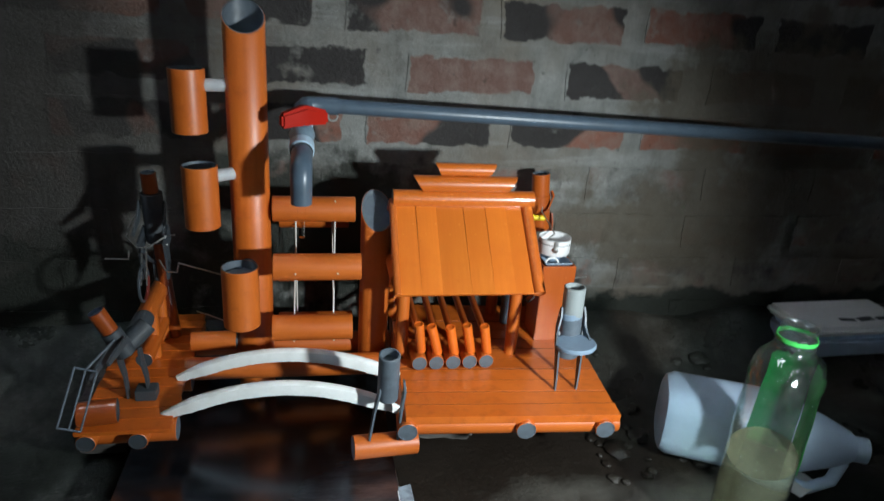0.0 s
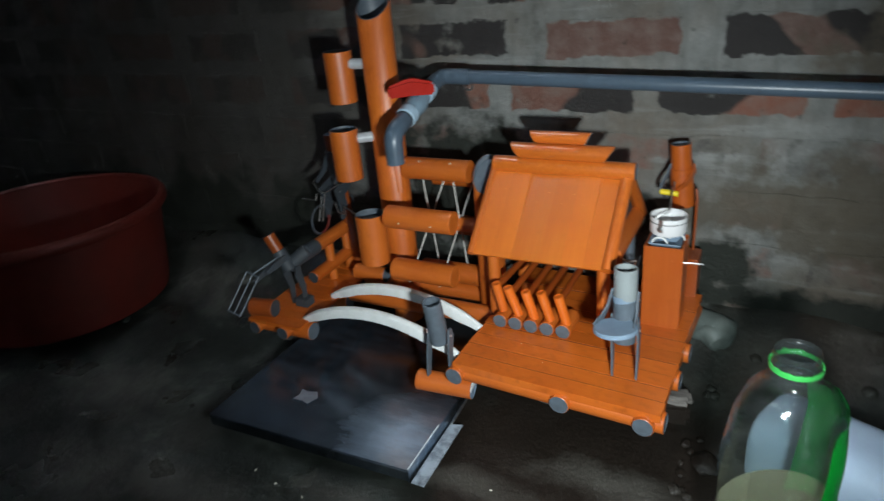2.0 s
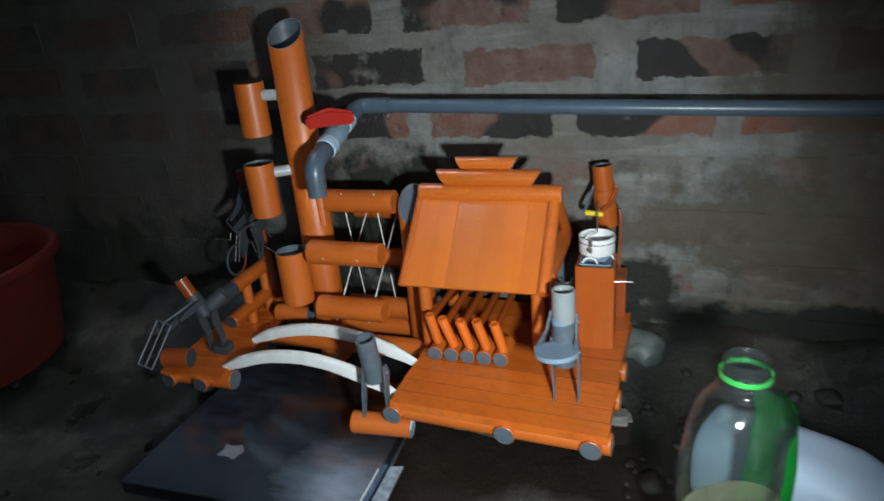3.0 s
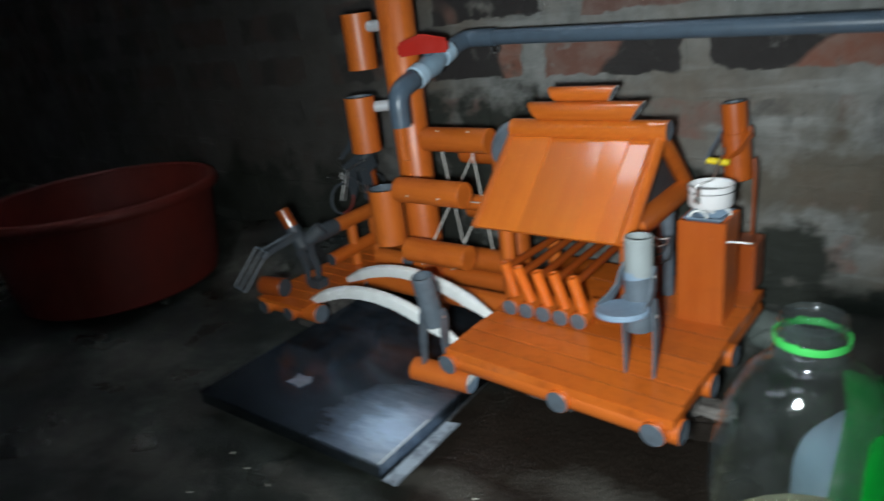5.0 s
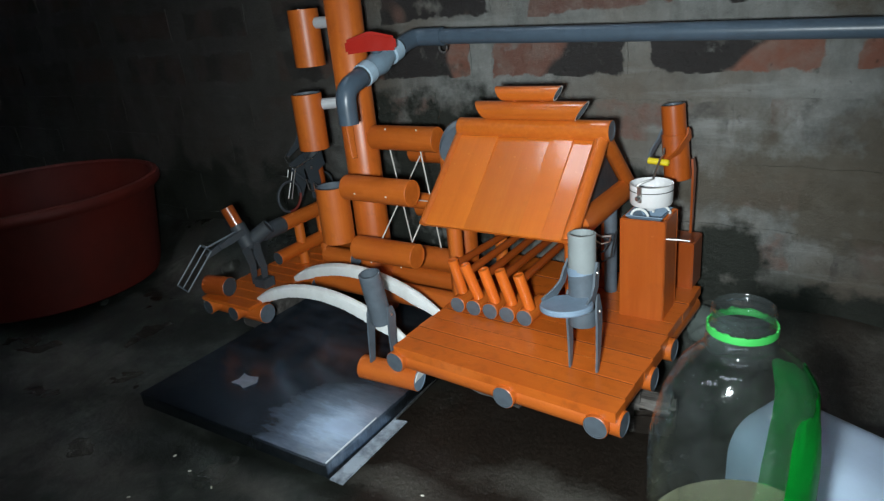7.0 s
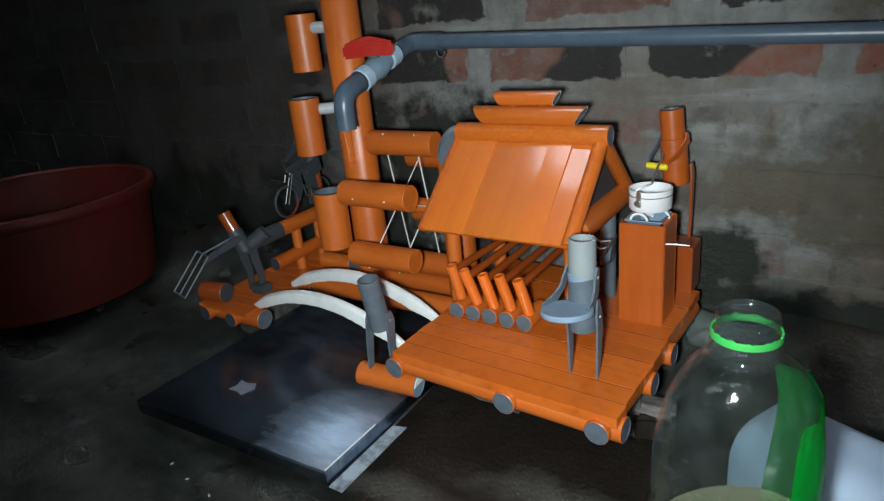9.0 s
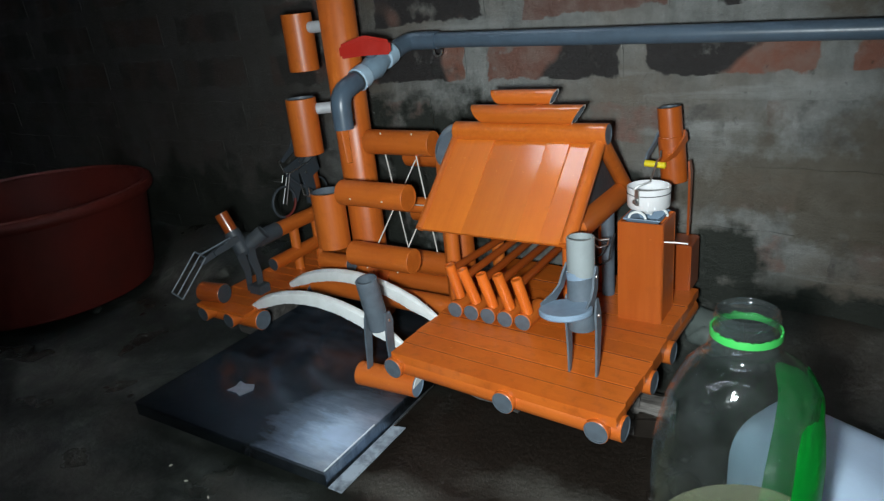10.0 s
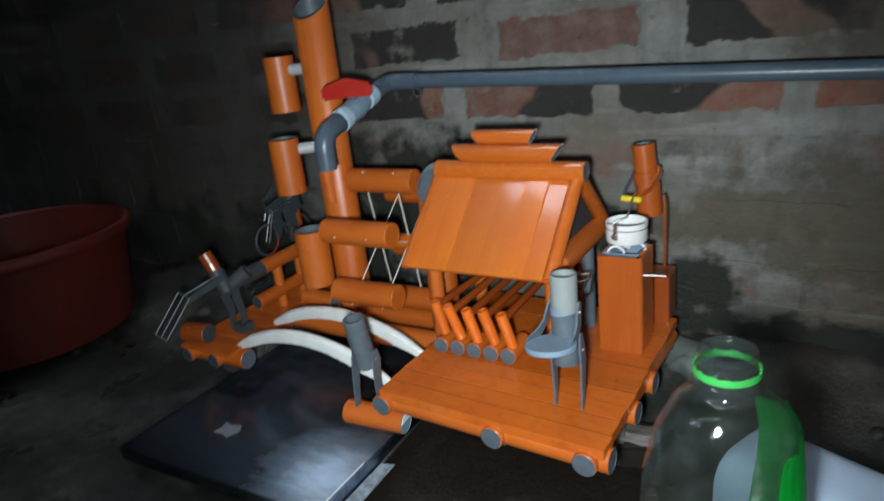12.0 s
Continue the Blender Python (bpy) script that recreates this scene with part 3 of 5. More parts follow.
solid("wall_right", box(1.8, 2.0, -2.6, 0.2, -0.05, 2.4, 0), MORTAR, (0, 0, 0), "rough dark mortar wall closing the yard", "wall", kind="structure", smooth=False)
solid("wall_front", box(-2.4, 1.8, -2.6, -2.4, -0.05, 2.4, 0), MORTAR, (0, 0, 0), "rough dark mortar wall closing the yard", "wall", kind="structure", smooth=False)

# unseen slab: opening placed for the roof glare, side gap added for fill
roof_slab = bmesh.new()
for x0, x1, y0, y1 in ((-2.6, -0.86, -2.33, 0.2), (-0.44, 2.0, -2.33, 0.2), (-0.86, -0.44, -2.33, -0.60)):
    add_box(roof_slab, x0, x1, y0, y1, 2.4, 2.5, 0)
solid("ceiling", roof_slab, MORTAR, (0, 0, 0), "unseen rough grey slab over the yard, opened for roof glare, with an added gap for fill light", "ceiling", kind="structure", smooth=False)

# ---- chalky scratches in the mould ----
random.seed(21)
mark = bmesh.new()
for k in range(16):
    x, z = -0.272 + 0.0055 * k + random.uniform(-0.002, 0.002), 0.360 + random.uniform(-0.009, 0.009)
    add_box(mark, -0.0007, 0.0007, -0.0012, 0.0, -0.004, 0.004, 0, Matrix.Translation((x, 0, z)) @ Matrix.Rotation(random.uniform(-1.3, 1.3), 4, "Y"))
add_box(mark, -0.0012, 0.0012, -0.0012, 0.0, -0.006, 0.006, 0, Matrix.Translation((-0.188, 0, 0.362)) @ Matrix.Rotation(0.2, 4, "Y"))
part("scratch_marks", mark, MORTAR_PALE, wall_back, "pale scribbled scratches in the mould", smooth=False)

# ---- right deck ----
def deck_top(y):
    """Height of the boards, which rise a little towards the wall."""
    return 0.1225 + (y + 0.362) * 0.038


deck = thing("wooden_deck", (0.153, -0.362, 0.1225, 2.18, 0, -3.5), "orange varnished board deck on round pipe logs with grey ends", "deck", "decks of the model")
for k in range(11):
    part("plank", box(-0.145, 0.145, 0.0005, 0.0270, -0.012, 0, 0.0004), DECK_X, deck, at=pose(0.001 * math.sin(k * 5) - 0.0010 * k, k * 0.0275, 0.0005 * math.sin(k * 3.7), 0.5 * math.sin(k * 2.3), 0, 0))
    if k:
        part("joint", box(-0.143, 0.143, -0.0004, 0.0004, -0.006, -0.0003, 0), JOINT, deck, "dark dirt-filled joint", pose(-0.0010 * k, k * 0.0275, 0))
for y, x1 in ((0.0165, 0.148), (0.105, 0.146), (0.172, 0.145), (0.275, 0.134)):
    log("log", (-0.143, y, -0.0225), (x1, y, -0.0225), 0.0140, deck)
for x in (-0.142, 0.016, 0.125):
    log("cross_log", (x, -0.0045, -0.0205), (x, 0.29, -0.0205), 0.0136, deck)

# ---- left deck ----
LDECK = 0.109
ldeck = thing("wooden_deck", (0, 0, 0), "small orange varnished deck of narrow boards on pipe logs", "deck", "decks of the model")
for k in range(13):
    part("plank", box(0, 0.112 + 0.002 * math.sin(k * 4), 0.0005, 0.0234, -0.006, 0, 0.0010), DECK_X, ldeck, at=pose(-0.395 + 0.001 * math.sin(k * 3), -0.334 + k * 0.0238, LDECK, 0, 0, 0.3 * math.sin(k * 7)))
part("plank_bed", box(-0.392, -0.286, -0.331, -0.028, LDECK - 0.007, LDECK - 0.0045, 0), JOINT, ldeck, "dark dirt showing between the boards")
for y in (-0.302, -0.19, -0.06):
    log("log", (-0.392, y, LDECK - 0.0225), (-0.281, y, LDECK - 0.0225), 0.0155, ldeck)
for x in (-0.382, -0.322):
    log("cross_log", (x, -0.3345, LDECK - 0.0165), (x, -0.04, LDECK - 0.0165), 0.0118, ldeck, mats=[ORANGE_Z, DARK_GREY])

# ---- bearers between the decks ----
for a, b, r, tag in (((-0.292, -0.178, 0.098), (0.012, -0.178, 0.098), 0.0165, "long orange pipe log joining the two decks"),
                     ((-0.286, -0.150, 0.128), (-0.222, -0.150, 0.128), 0.0145, "short yellowish orange pipe log beside the tall pipe"),
                     ((-0.292, -0.110, 0.098), (0.012, -0.110, 0.098), 0.0165, "long orange pipe log joining the two decks")):
    m, n = along(a, b)
    solid("bearer_log", tube(r, n, low=0.002, top=0.002), [ORANGE_Z, GREY], m, tag, "log", "bearer logs")

# ---- supports under the model ----
def rough_block(sx, sy, sz, seed):
    bm = box(-sx / 2, sx / 2, -sy / 2, sy / 2, 0, sz, 0.006)
    bmesh.ops.subdivide_edges(bm, edges=[e for e in bm.edges if e.calc_length() > 0.03], cuts=3, use_grid_fill=True)
    for v in bm.verts:
        v.co += 0.004 * noise.noise_vector(v.co * 40 + Vector((seed, 0, 0)))
    return bm


solid("timber_block", rough_block(0.06, 0.075, 0.076, 1), TIMBER, (0.245, -0.205, 0.001, 0, 0, 8), "weathered grey timber block propping up the deck", "block", "props")
solid("broken_brick", rough_block(0.060, 0.06, 0.036, 12), CONCRETE, (0.284, -0.205, 0.0, 0, 0, 12), "dark wet broken brick beside the deck", "brick")
solid("timber_offcut", rough_block(0.066, 0.032, 0.016, 15), PALE_TIMBER, (0.284, -0.218, 0.034, 0, 0, 4), "pale grey split timber offcut lying on a broken brick", "offcut")
solid("timber_block", rough_block(0.09, 0.16, 0.082, 4), TIMBER, (0.09, -0.17, 0.001, 0, 0, -5), "weathered grey timber block propping up the deck", "block", "props")
solid("timber_block", rough_block(0.07, 0.12, 0.070, 9), TIMBER, (-0.40, -0.18, 0.001, 0, 0, 3), "weathered grey timber block propping up the small deck", "block", "props")

# ---- tall pipe with three catching cups ----
tall = thing("water_column", (-0.196, -0.128, 0.0), "tall orange varnished pipe with slanted grey open top and side cups", "pipe")
part("column", tube(0.0270, 0.588, slant=(-0.10, 0.75), low=0.01, top=None, seg=40), [ORANGE_Z, GREY], tall)
for x, y, z, h, r, pz, mat in ((-0.269, -0.137, 0.438, 0.083, 0.0230, 0.500, SPOUT_PALE), (-0.255, -0.171, 0.317, 0.085, 0.0230, 0.384, SPOUT_PALE), (-0.207, -0.197, 0.180, 0.088, 0.0250, 0.250, GREY)):
    c = part("cup", tube(r, h, low=0.002, top=0.012, seg=36), [ORANGE_Z, GREY], tall, "orange cup with grey inside", pose(x + 0.196, y + 0.128, z))
    a, b = Vector((x + 0.196, y + 0.128, pz)), Vector((0, 0, pz))
    d = (b - a).normalized()
    m, n = along(a + d * (r - 0.002), b - d * 0.024)
    part("spout", tube(0.0085 if mat is SPOUT_PALE else 0.0125, n), [mat, mat], c, "short connecting pipe", c.matrix_basis.inverted() @ m)

part("wire", sweep([(-0.093, 0.049, 0.141), (-0.070, 0.032, 0.142), (-0.048, 0.016, 0.141)], 0.0011, 6), WIRE, tall, "thin bright wire end")

# ---- short pipe beside the wheel ----
solid("wheel_post", tube(0.0225, 0.245, slant=(-0.15, 1.15), low=0.004, top=0.006, seg=36), [ORANGE_Z, GREY], (-0.018, -0.136, 0.085),
      "upright orange pipe with a slanted grey end", "pipe")

# ---- water wheel ----
wheel = thing("waterwheel", (-0.110, -0.122, 0.232), "orange water wheel of pipe paddles on white stick spokes", "water wheel")
log("axle", (-0.064, 0, 0), (0.072, 0, 0), 0.0125, wheel)
for k in range(6):
    a = radians(35 + 60 * k)
    y, z = 0.098 * math.cos(a), 0.098 * math.sin(a)
    log("paddle", (-0.052 - 0.004 * (k % 2), y, z), (0.056 + 0.005 * (k % 3), y, z), 0.0185, wheel, mats=[ORANGE_Z, ORANGE_Z])
for k in range(3):
    a = radians(35 + 60 * k + 5)
    for x in (-0.026, 0.030):
        part("spoke", sweep([(x + 0.002 * k, 0.116 * math.cos(a), 0.116 * math.sin(a)), (x + 0.002 * k, -0.116 * math.cos(a), -0.116 * math.sin(a))], 0.0011, 6), SPOKE, wheel, "thin white stick")

# ---- house ----
house = thing("model_house", (0, 0, 0), "open orange varnished model house with boarded gable roof", "model house")
for x, y in ((0.018, -0.208), (0.186, -0.208), (0.018, -0.085), (0.186, -0.085)):
    log("post", (x, y, deck_top(y) - 0.001), (x, y, 0.268), 0.0095, house)
EAVE, RIDGE = Vector((0, -0.257, 0.2495)), Vector((0, -0.148, 0.348))
for side in (1, -1):
    e = EAVE if side == 1 else Vector((0, 2 * RIDGE.y - EAVE.y, EAVE.z))
    slope = RIDGE - e
    u = slope.normalized()
    left = 0.0
    for k, wide in enumerate((0.036, 0.029, 0.041, 0.033, 0.030, 0.037)):
        part(
            "roof_board", box(-wide / 2 - 0.0003, wide / 2 + 0.0003, -0.0025, 0.0025, 0, slope.length, 0.0003), ROOF_Z, house,
            at=Matrix.Translation(e + Vector((left + wide / 2, 0, 0))) @ Matrix((Vector((1, 0, 0)), u.cross(Vector((1, 0, 0))), u)).transposed().to_4x4() @ pose(0, 0, 0, 0.7 * math.sin(k * 2.1), 0, 0.6 * math.sin(k * 2.7)))
        left += wide
    for x, r in ((0.003, 0.0055), (0.203, 0.0088)):
        a = e + Vector((x, 0, 0.0005))
        part("barge_pipe", sweep([a, a + slope], r, 14), ORANGE_Z, house)
    log("eave_beam", (0.0, e.y + (0.032 if side == 1 else -0.032), 0.257), (0.206, e.y + (0.032 if side == 1 else -0.032), 0.257), 0.009, house)
for x in (0.012, 0.198):
    log("tie_beam", (x, -0.222, 0.256), (x, -0.074, 0.256), 0.0155, house, mats=[ORANGE_Z, ORANGE_Z])
    g = bmesh.new()
    for dx in (-0.0015, 0.0015):
        g.verts.new((dx, -0.08, 0.0)), g.verts.new((dx, 0.08, 0.0)), g.verts.new((dx, 0, 0.075))
    g.verts.ensure_lookup_table()
    v = g.verts
    for f in ((0, 1, 2), (5, 4, 3), (0, 3, 4, 1), (1, 4, 5, 2), (2, 5, 3, 0)):
        g.faces.new([v[i] for i in f])
    part("gable", g, DARK_GREY, house, "dark grey gable panel", pose(x - 0.003, RIDGE.y, 0.264))
log("drain_pipe", (0.201, -0.118, deck_top(-0.118) - 0.002), (0.201, -0.118, 0.262), 0.0085, house, mats=[GREY, GREY], label="grey upright pipe beside the gable")
part("wire_loop", sweep([(0.192, -0.200, 0.252), (0.204, -0.197, 0.250), (0.210, -0.195, 0.240), (0.217, -0.192, 0.236), (0.226, -0.186, 0.236), (0.224, -0.184, 0.228), (0.214, -0.186, 0.224), (0.208, -0.190, 0.230)], 0.0012, 6), WIRE, house, "loose bright wire loop")
part("cable", sweep([(0.206, -0.188, 0.246), (0.212, -0.184, 0.234), (0.222, -0.180, 0.226), (0.216, -0.182, 0.214), (0.206, -0.186, 0.208), (0.214, -0.184, 0.200), (0.224, -0.180, 0.206), (0.226, -0.178, 0.222), (0.230, -0.176, 0.240)], 0.0013, 6), BLACK, house, "thin black cable looped beside the post")
log("ridge_pipe", (0.003, -0.149, 0.3535), (0.214, -0.149, 0.3535), 0.0128, house, mats=[GLOSS_X, GREY])


def mitred(half_top, half_low, rad):
    """Short pipe whose ends are cut slantwise, longest along the top."""
    bm = bmesh.new()
    n = 28
    rings = []
    for s, r in ((-1, rad), (1, rad), (1, rad - 0.0016), (-1, rad - 0.0016)):
        ring = []
        for k in range(n):
            a = 2 * math.pi * k / n
            up = 0.5 + 0.5 * math.sin(a) * r / rad
            ring.append(bm.verts.new((s * (half_low + (half_top - half_low) * up), r * math.cos(a), r * math.sin(a))))
        rings.append(ring)
    for g, slot in ((0, 0), (1, 2), (2, 1), (3, 2)):
        p, q = rings[g], rings[(g + 1) % 4]
        for k in range(n):
            bm.faces.new((p[k], p[(k + 1) % n], q[(k + 1) % n], q[k])).material_index = slot
    return bm


part("ridge_ornament", mitred(0.077, 0.061, 0.0120), [GLOSS_X, DARK_GREY, WHITE], house, "orange pipe ornament with slanting cut ends", pose(0.1085, -0.150, 0.3765))
part("ridge_ornament", mitred(0.045, 0.035, 0.0092), [GLOSS_X, DARK_GREY, WHITE], house, "orange pipe ornament with slanting cut ends", pose(0.1070, -0.150, 0.3978))
for x in (0.088, 0.126):
    log("peg", (x, -0.150, 0.362), (x, -0.150, 0.392), 0.003, house)

# ---- rice pounders in the house ----
tilts = (3, 12, 8, 9, 7)
lifts = (0.006, 0.002, 0.0, 0.002, 0.0)
for k in range(5):
    x = 0.040 + 0.0245 * k
    mortar = thing("rice_pounder", (x, -0.250, deck_top(-0.25)), "orange pestle on a lever over a grey-ended pipe mortar", "pounder", "row of rice pounders")
    log("mortar", (0, 0, 0.0115), (0, 0.05, 0.0115), 0.0112, mortar)
    a = Vector((-0.002 - 0.0007 * tilts[k], 0.004, 0.068 + lifts[k]))
    m, n = along(Vector((0.003, 0.012, 0.020 + lifts[k])), a)
    part("pestle", tube(0.0072, n, low=0.001, top=0.001, seg=16), [BRIGHT_Z, BRIGHT_Z], mortar, "bright orange pestle", m)
    log("lever", (-0.006, 0.004, 0.058 + lifts[k]), (-0.002, 0.165, 0.066 - lifts[k]), 0.0052, mortar, mats=[BROWN_Z, BROWN_Z])
solid("lever_rod", sweep([(0.012, -0.135, 0.200), (0.192, -0.135, 0.200)], 0.0013, 8), GREY, (0, 0, 0), "thin dull wire rod carrying the levers", "rod")

# ---- mill box, cap and crank ----
mill = thing("mill_box", (0, 0, 0), "square orange varnished box column with a grey funnel top", "box")
for n, (x0, x1, y0, y1) in zip(("front_panel", "back_panel", "side_panel", "side_panel"), ((0.234, 0.287, -0.178, -0.1745), (0.234, 0.287, -0.1265, -0.123), (0.234, 0.2375, -0.1745, -0.1265), (0.2835, 0.287, -0.1745, -0.1265))):
    part(n, box(-(x1 - x0) / 2, (x1 - x0) / 2, -(y1 - y0) / 2, (y1 - y0) / 2, 0, 0.1275, 0.0009), DEEP_DIM_Z, mill, at=pose((x0 + x1) / 2, (y0 + y1) / 2, 0.1290))
f = bmesh.new()
add_lathe(f, [(0.0, 0.0), (0.016, 0.0), (0.017, 0.004), (0.031, 0.014), (0.0305, 0.015), (0.015, 0.0055), (0.0, 0.004)], 4, m=pose(0.2605, -0.1505, 0.2445, 0, 0, 45))
part("funnel", f, PALE_GREY, mill, "grey folded plastic funnel", smooth=False)
f = bmesh.new()
for sx in (-0.008, 0.012):
    add_sweep(f, [(0.2605 + sx + 0.010 * math.cos(a), -0.162 + 0.02 * (sx > 0), 0.2555 + 0.009 * math.sin(a)) for a in (math.pi * i / 10 for i in range(11))], 0.0016, 6)
part("hoop", f, WHITE, mill, "white plastic hoop")
f = bmesh.new()
add_sweep(f, [(0.284, -0.170, 0.233), (0.298, -0.168, 0.2335), (0.312, -0.164, 0.232)], 0.0012, 6)
part("wire", f, WIRE, mill, "bright wire end")
cap = thing("grinding_cap", (0.2600, -0.142, 0.2590), "round white plastic cap with a wire crank", "cap")
part("bowl", lathe([(0.0, 0.008), (0.0235, 0.008), (0.0248, 0.010), (0.0252, 0.033), (0.0240, 0.033), (0.0234, 0.012), (0.0, 0.011)], 40), CUP_WHITE, cap)
part("band", lathe([(0.0250, 0.0255), (0.0257, 0.0255), (0.0257, 0.0263), (0.0250, 0.0263), (0.0250, 0.0255)], 40), BLACK, cap, "thin dark wire round the cap")
clip = bmesh.new()
add_box(clip, -0.0030, 0.0030, -0.0272, -0.0250, 0.015, 0.0345, 0.0008, pose(0, 0, 0, 0, 0, -14))
add_lathe(clip, [(0.0, 0.0), (0.0032, 0.0), (0.0036, 0.002), (0.0026, 0.0045), (0.0, 0.0052)], 14, 0, pose(0, 0, 0, 0, 0, -14) @ pose(0, -0.0275, 0.021, 90, 0, 0))
part("clip", clip, WIRE, cap, "small metal clip with a round screw head")
part("nozzle", lathe([(0.0, -0.001), (0.005, -0.001), (0.0075, 0.003), (0.010, 0.008), (0.0, 0.008)], 20), CUP_WHITE, cap)
part("crank", sweep([(-0.018, -0.008, 0.026), (-0.012, -0.004, 0.032), (0.0, 0.004, 0.036), (-0.004, 0.045, 0.050), (-0.004, 0.062, 0.052), (-0.004, 0.062, 0.060)], 0.0012, 6), WIRE, cap, "bent wire crank")

# ---- figures, each one plain shape ----
def flat_limb(bm, pts, widths, thick, side, mat):
    """A flat strip cut from pipe wall, widths along its points, with rounded tips."""
    pts = [Vector(p) for p in pts]
    side = Vector(side).normalized()
    loops = []
    for i, p in enumerate(pts):
        d = (pts[min(i + 1, len(pts) - 1)] - pts[max(i - 1, 0)]).normalized()
        w = d.cross(side).normalized()
        loops.append([bm.verts.new(p + w * widths[i] * sx + side * thick * sy) for sx, sy in ((-1, -1), (1, -1), (1, 1), (-1, 1))])
    for a, b in zip(loops, loops[1:]):
        for k in range(4):
            bm.faces.new((a[k], a[(k + 1) % 4], b[(k + 1) % 4], b[k])).material_index = mat
    bm.faces.new(list(reversed(loops[0]))).material_index = mat
    bm.faces.new(loops[-1]).material_index = mat


def stud(bm, p, n, mat, r=0.0022):
    m, _ = along(p, Vector(p) + Vector(n))
    add_lathe(bm, [(0.0, 0.0), (r, 0.0), (r * 0.8, 0.0012), (0.0, 0.0016)], 10, mat, m)


# winnowing figure with a round tray
w = bmesh.new()
m, n = along((0.237, -0.302, 0.177), (0.236, -0.298, 0.280))
add_tube(w, 0.0148, n * 0.60, low=0.002, top=0.002, m=m, inner=0, outer=0, seg=32)
add_tube(w, 0.0146, n * 0.42, low=0.002, top=0.010, m=m @ pose(0, 0, n * 0.58), inner=3, outer=3, wall=0.0022, seg=32)
add_tube(w, 0.0151, 0.009, m=m @ pose(0, 0, n * 0.56, 6, 8, 0), wall=0.003, inner=1, outer=1, seg=32)
add_lathe(w, [(0.0, 0.0), (0.0262, 0.0), (0.0275, 0.0015), (0.0275, 0.0050), (0.0262, 0.0065), (0.0, 0.0052)], 40, 1, pose(0.233, -0.334, 0.2085, -5, -4, 0))
for sx in (-1, 1):
    flat_limb(w, [(0.237 + sx * 0.0160, -0.300, 0.214), (0.238 + sx * 0.0172, -0.303, 0.198), (0.239 + sx * 0.0168, -0.303, 0.182), (0.240 + sx * 0.0160, -0.306, 0.150), (0.240 + sx * 0.0155, -0.309, deck_top(-0.309) - 0.001)], [0.003, 0.0072, 0.0068, 0.0050, 0.0022], 0.0012, (1, 0, 0), 0)
    flat_limb(w, [(0.237 + sx * 0.0160, -0.299, 0.250), (0.236 + sx * 0.0172, -0.303, 0.238), (0.235 + sx * 0.0185, -0.306, 0.226), (0.233 + sx * 0.021, -0.316, 0.216), (0.230 + sx * 0.0240, -0.334, 0.212)], [0.0025, 0.0058, 0.0060, 0.0060, 0.0035], 0.0012, (1, 0, 0), 0)
    stud(w, (0.238 + sx * 0.0182, -0.303, 0.196), (sx, 0, 0), 2)
    stud(w, (0.236 + sx * 0.0182, -0.303, 0.240), (sx, 0, 0), 2)
solid("pipe_figure", w, [GREY, PALE_GREY, WIRE, HEAD_GREY], (0, 0, 0), "grey plastic pipe figure holding a round tray", "figurine", "pipe figures")

# figure at the foot of the bridge, on its stub log
stub = solid("stub_log", tube(0.0160, 0.0865, low=0.0006, top=0.0006), [ORANGE_Z, PALE_GREY], along((-0.058, -0.341, 0.0705), (0.028, -0.332, 0.068))[0],
      "short orange log with pale grey end before the deck", "log")
end = bmesh.new()
add_tube(end, 0.0128, 0.0012, low=0.0004, top=0.0004, seg=24, inner=0)
bmesh.ops.bisect_plane(end, geom=end.verts[:] + end.edges[:] + end.faces[:], plane_co=(0, 0.002, 0), plane_no=(0, -1, 0), clear_outer=True)
bmesh.ops.holes_fill(end, edges=end.edges[:])
part("painted_end", end, WHITE, stub, "white upper half of its end", pose(0, 0, 0.0862))
w = bmesh.new()
m, n = along((-0.015, -0.340, 0.146), (-0.016, -0.351, 0.216))
add_tube(w, 0.0135, n, low=0.002, top=0.012, m=m, inner=0, outer=0)
for sx, foot in ((-1, (-0.037, -0.344, 0.0850)), (1, (0.000, -0.342, 0.083))):
    flat_limb(w, [(-0.010 + sx * 0.0145, -0.345, 0.173), (-0.010 + sx * 0.016, -0.346, 0.161), ((foot[0] - 0.010 + sx * 0.016) / 2, -0.345, 0.130), foot], [0.004, 0.0075, 0.0062, 0.0045], 0.0013, (1, 0, 0), 0)
    stud(w, (-0.010 + sx * 0.0165, -0.346, 0.163), (sx, 0, 0), 1)
solid("pipe_figure", w, [GREY, WIRE], (0, 0, 0), "headless grey plastic pipe figure standing on a stub log", "figurine", "pipe figures")

# cranking figure behind the mill
# mill's shadow put into the stool's colour
solid("stool_block", box(0.252, 0.297, -0.080, -0.034, 0.130, 0.196, 0.0015), BROWN_Z, (0, 0, 0), "small square stool block, coloured brown for the mill's shadow", "block")
w = bmesh.new()
m, n = along((0.266, -0.050, 0.272), (0.257, -0.050, 0.368))
add_tube(w, 0.0165, n * 0.62, low=0.002, top=0.002, m=m, inner=0, outer=0)
add_tube(w, 0.0148, n * 0.42, low=0.002, top=0.005, m=m @ pose(0, 0, n * 0.58), inner=1, outer=0, wall=0.004)
flat_limb(w, [(0.284, -0.050, 0.300), (0.286, -0.050, 0.285), (0.286, -0.050, 0.250), (0.285, -0.048, 0.200)], [0.004, 0.0065, 0.005, 0.003], 0.0014, (1, 0, 0), 2)
flat_limb(w, [(0.254, -0.050, 0.300), (0.252, -0.050, 0.285), (0.252, -0.050, 0.250), (0.254, -0.048, 0.200)], [0.004, 0.0065, 0.005, 0.003], 0.0014, (1, 0, 0), 2)
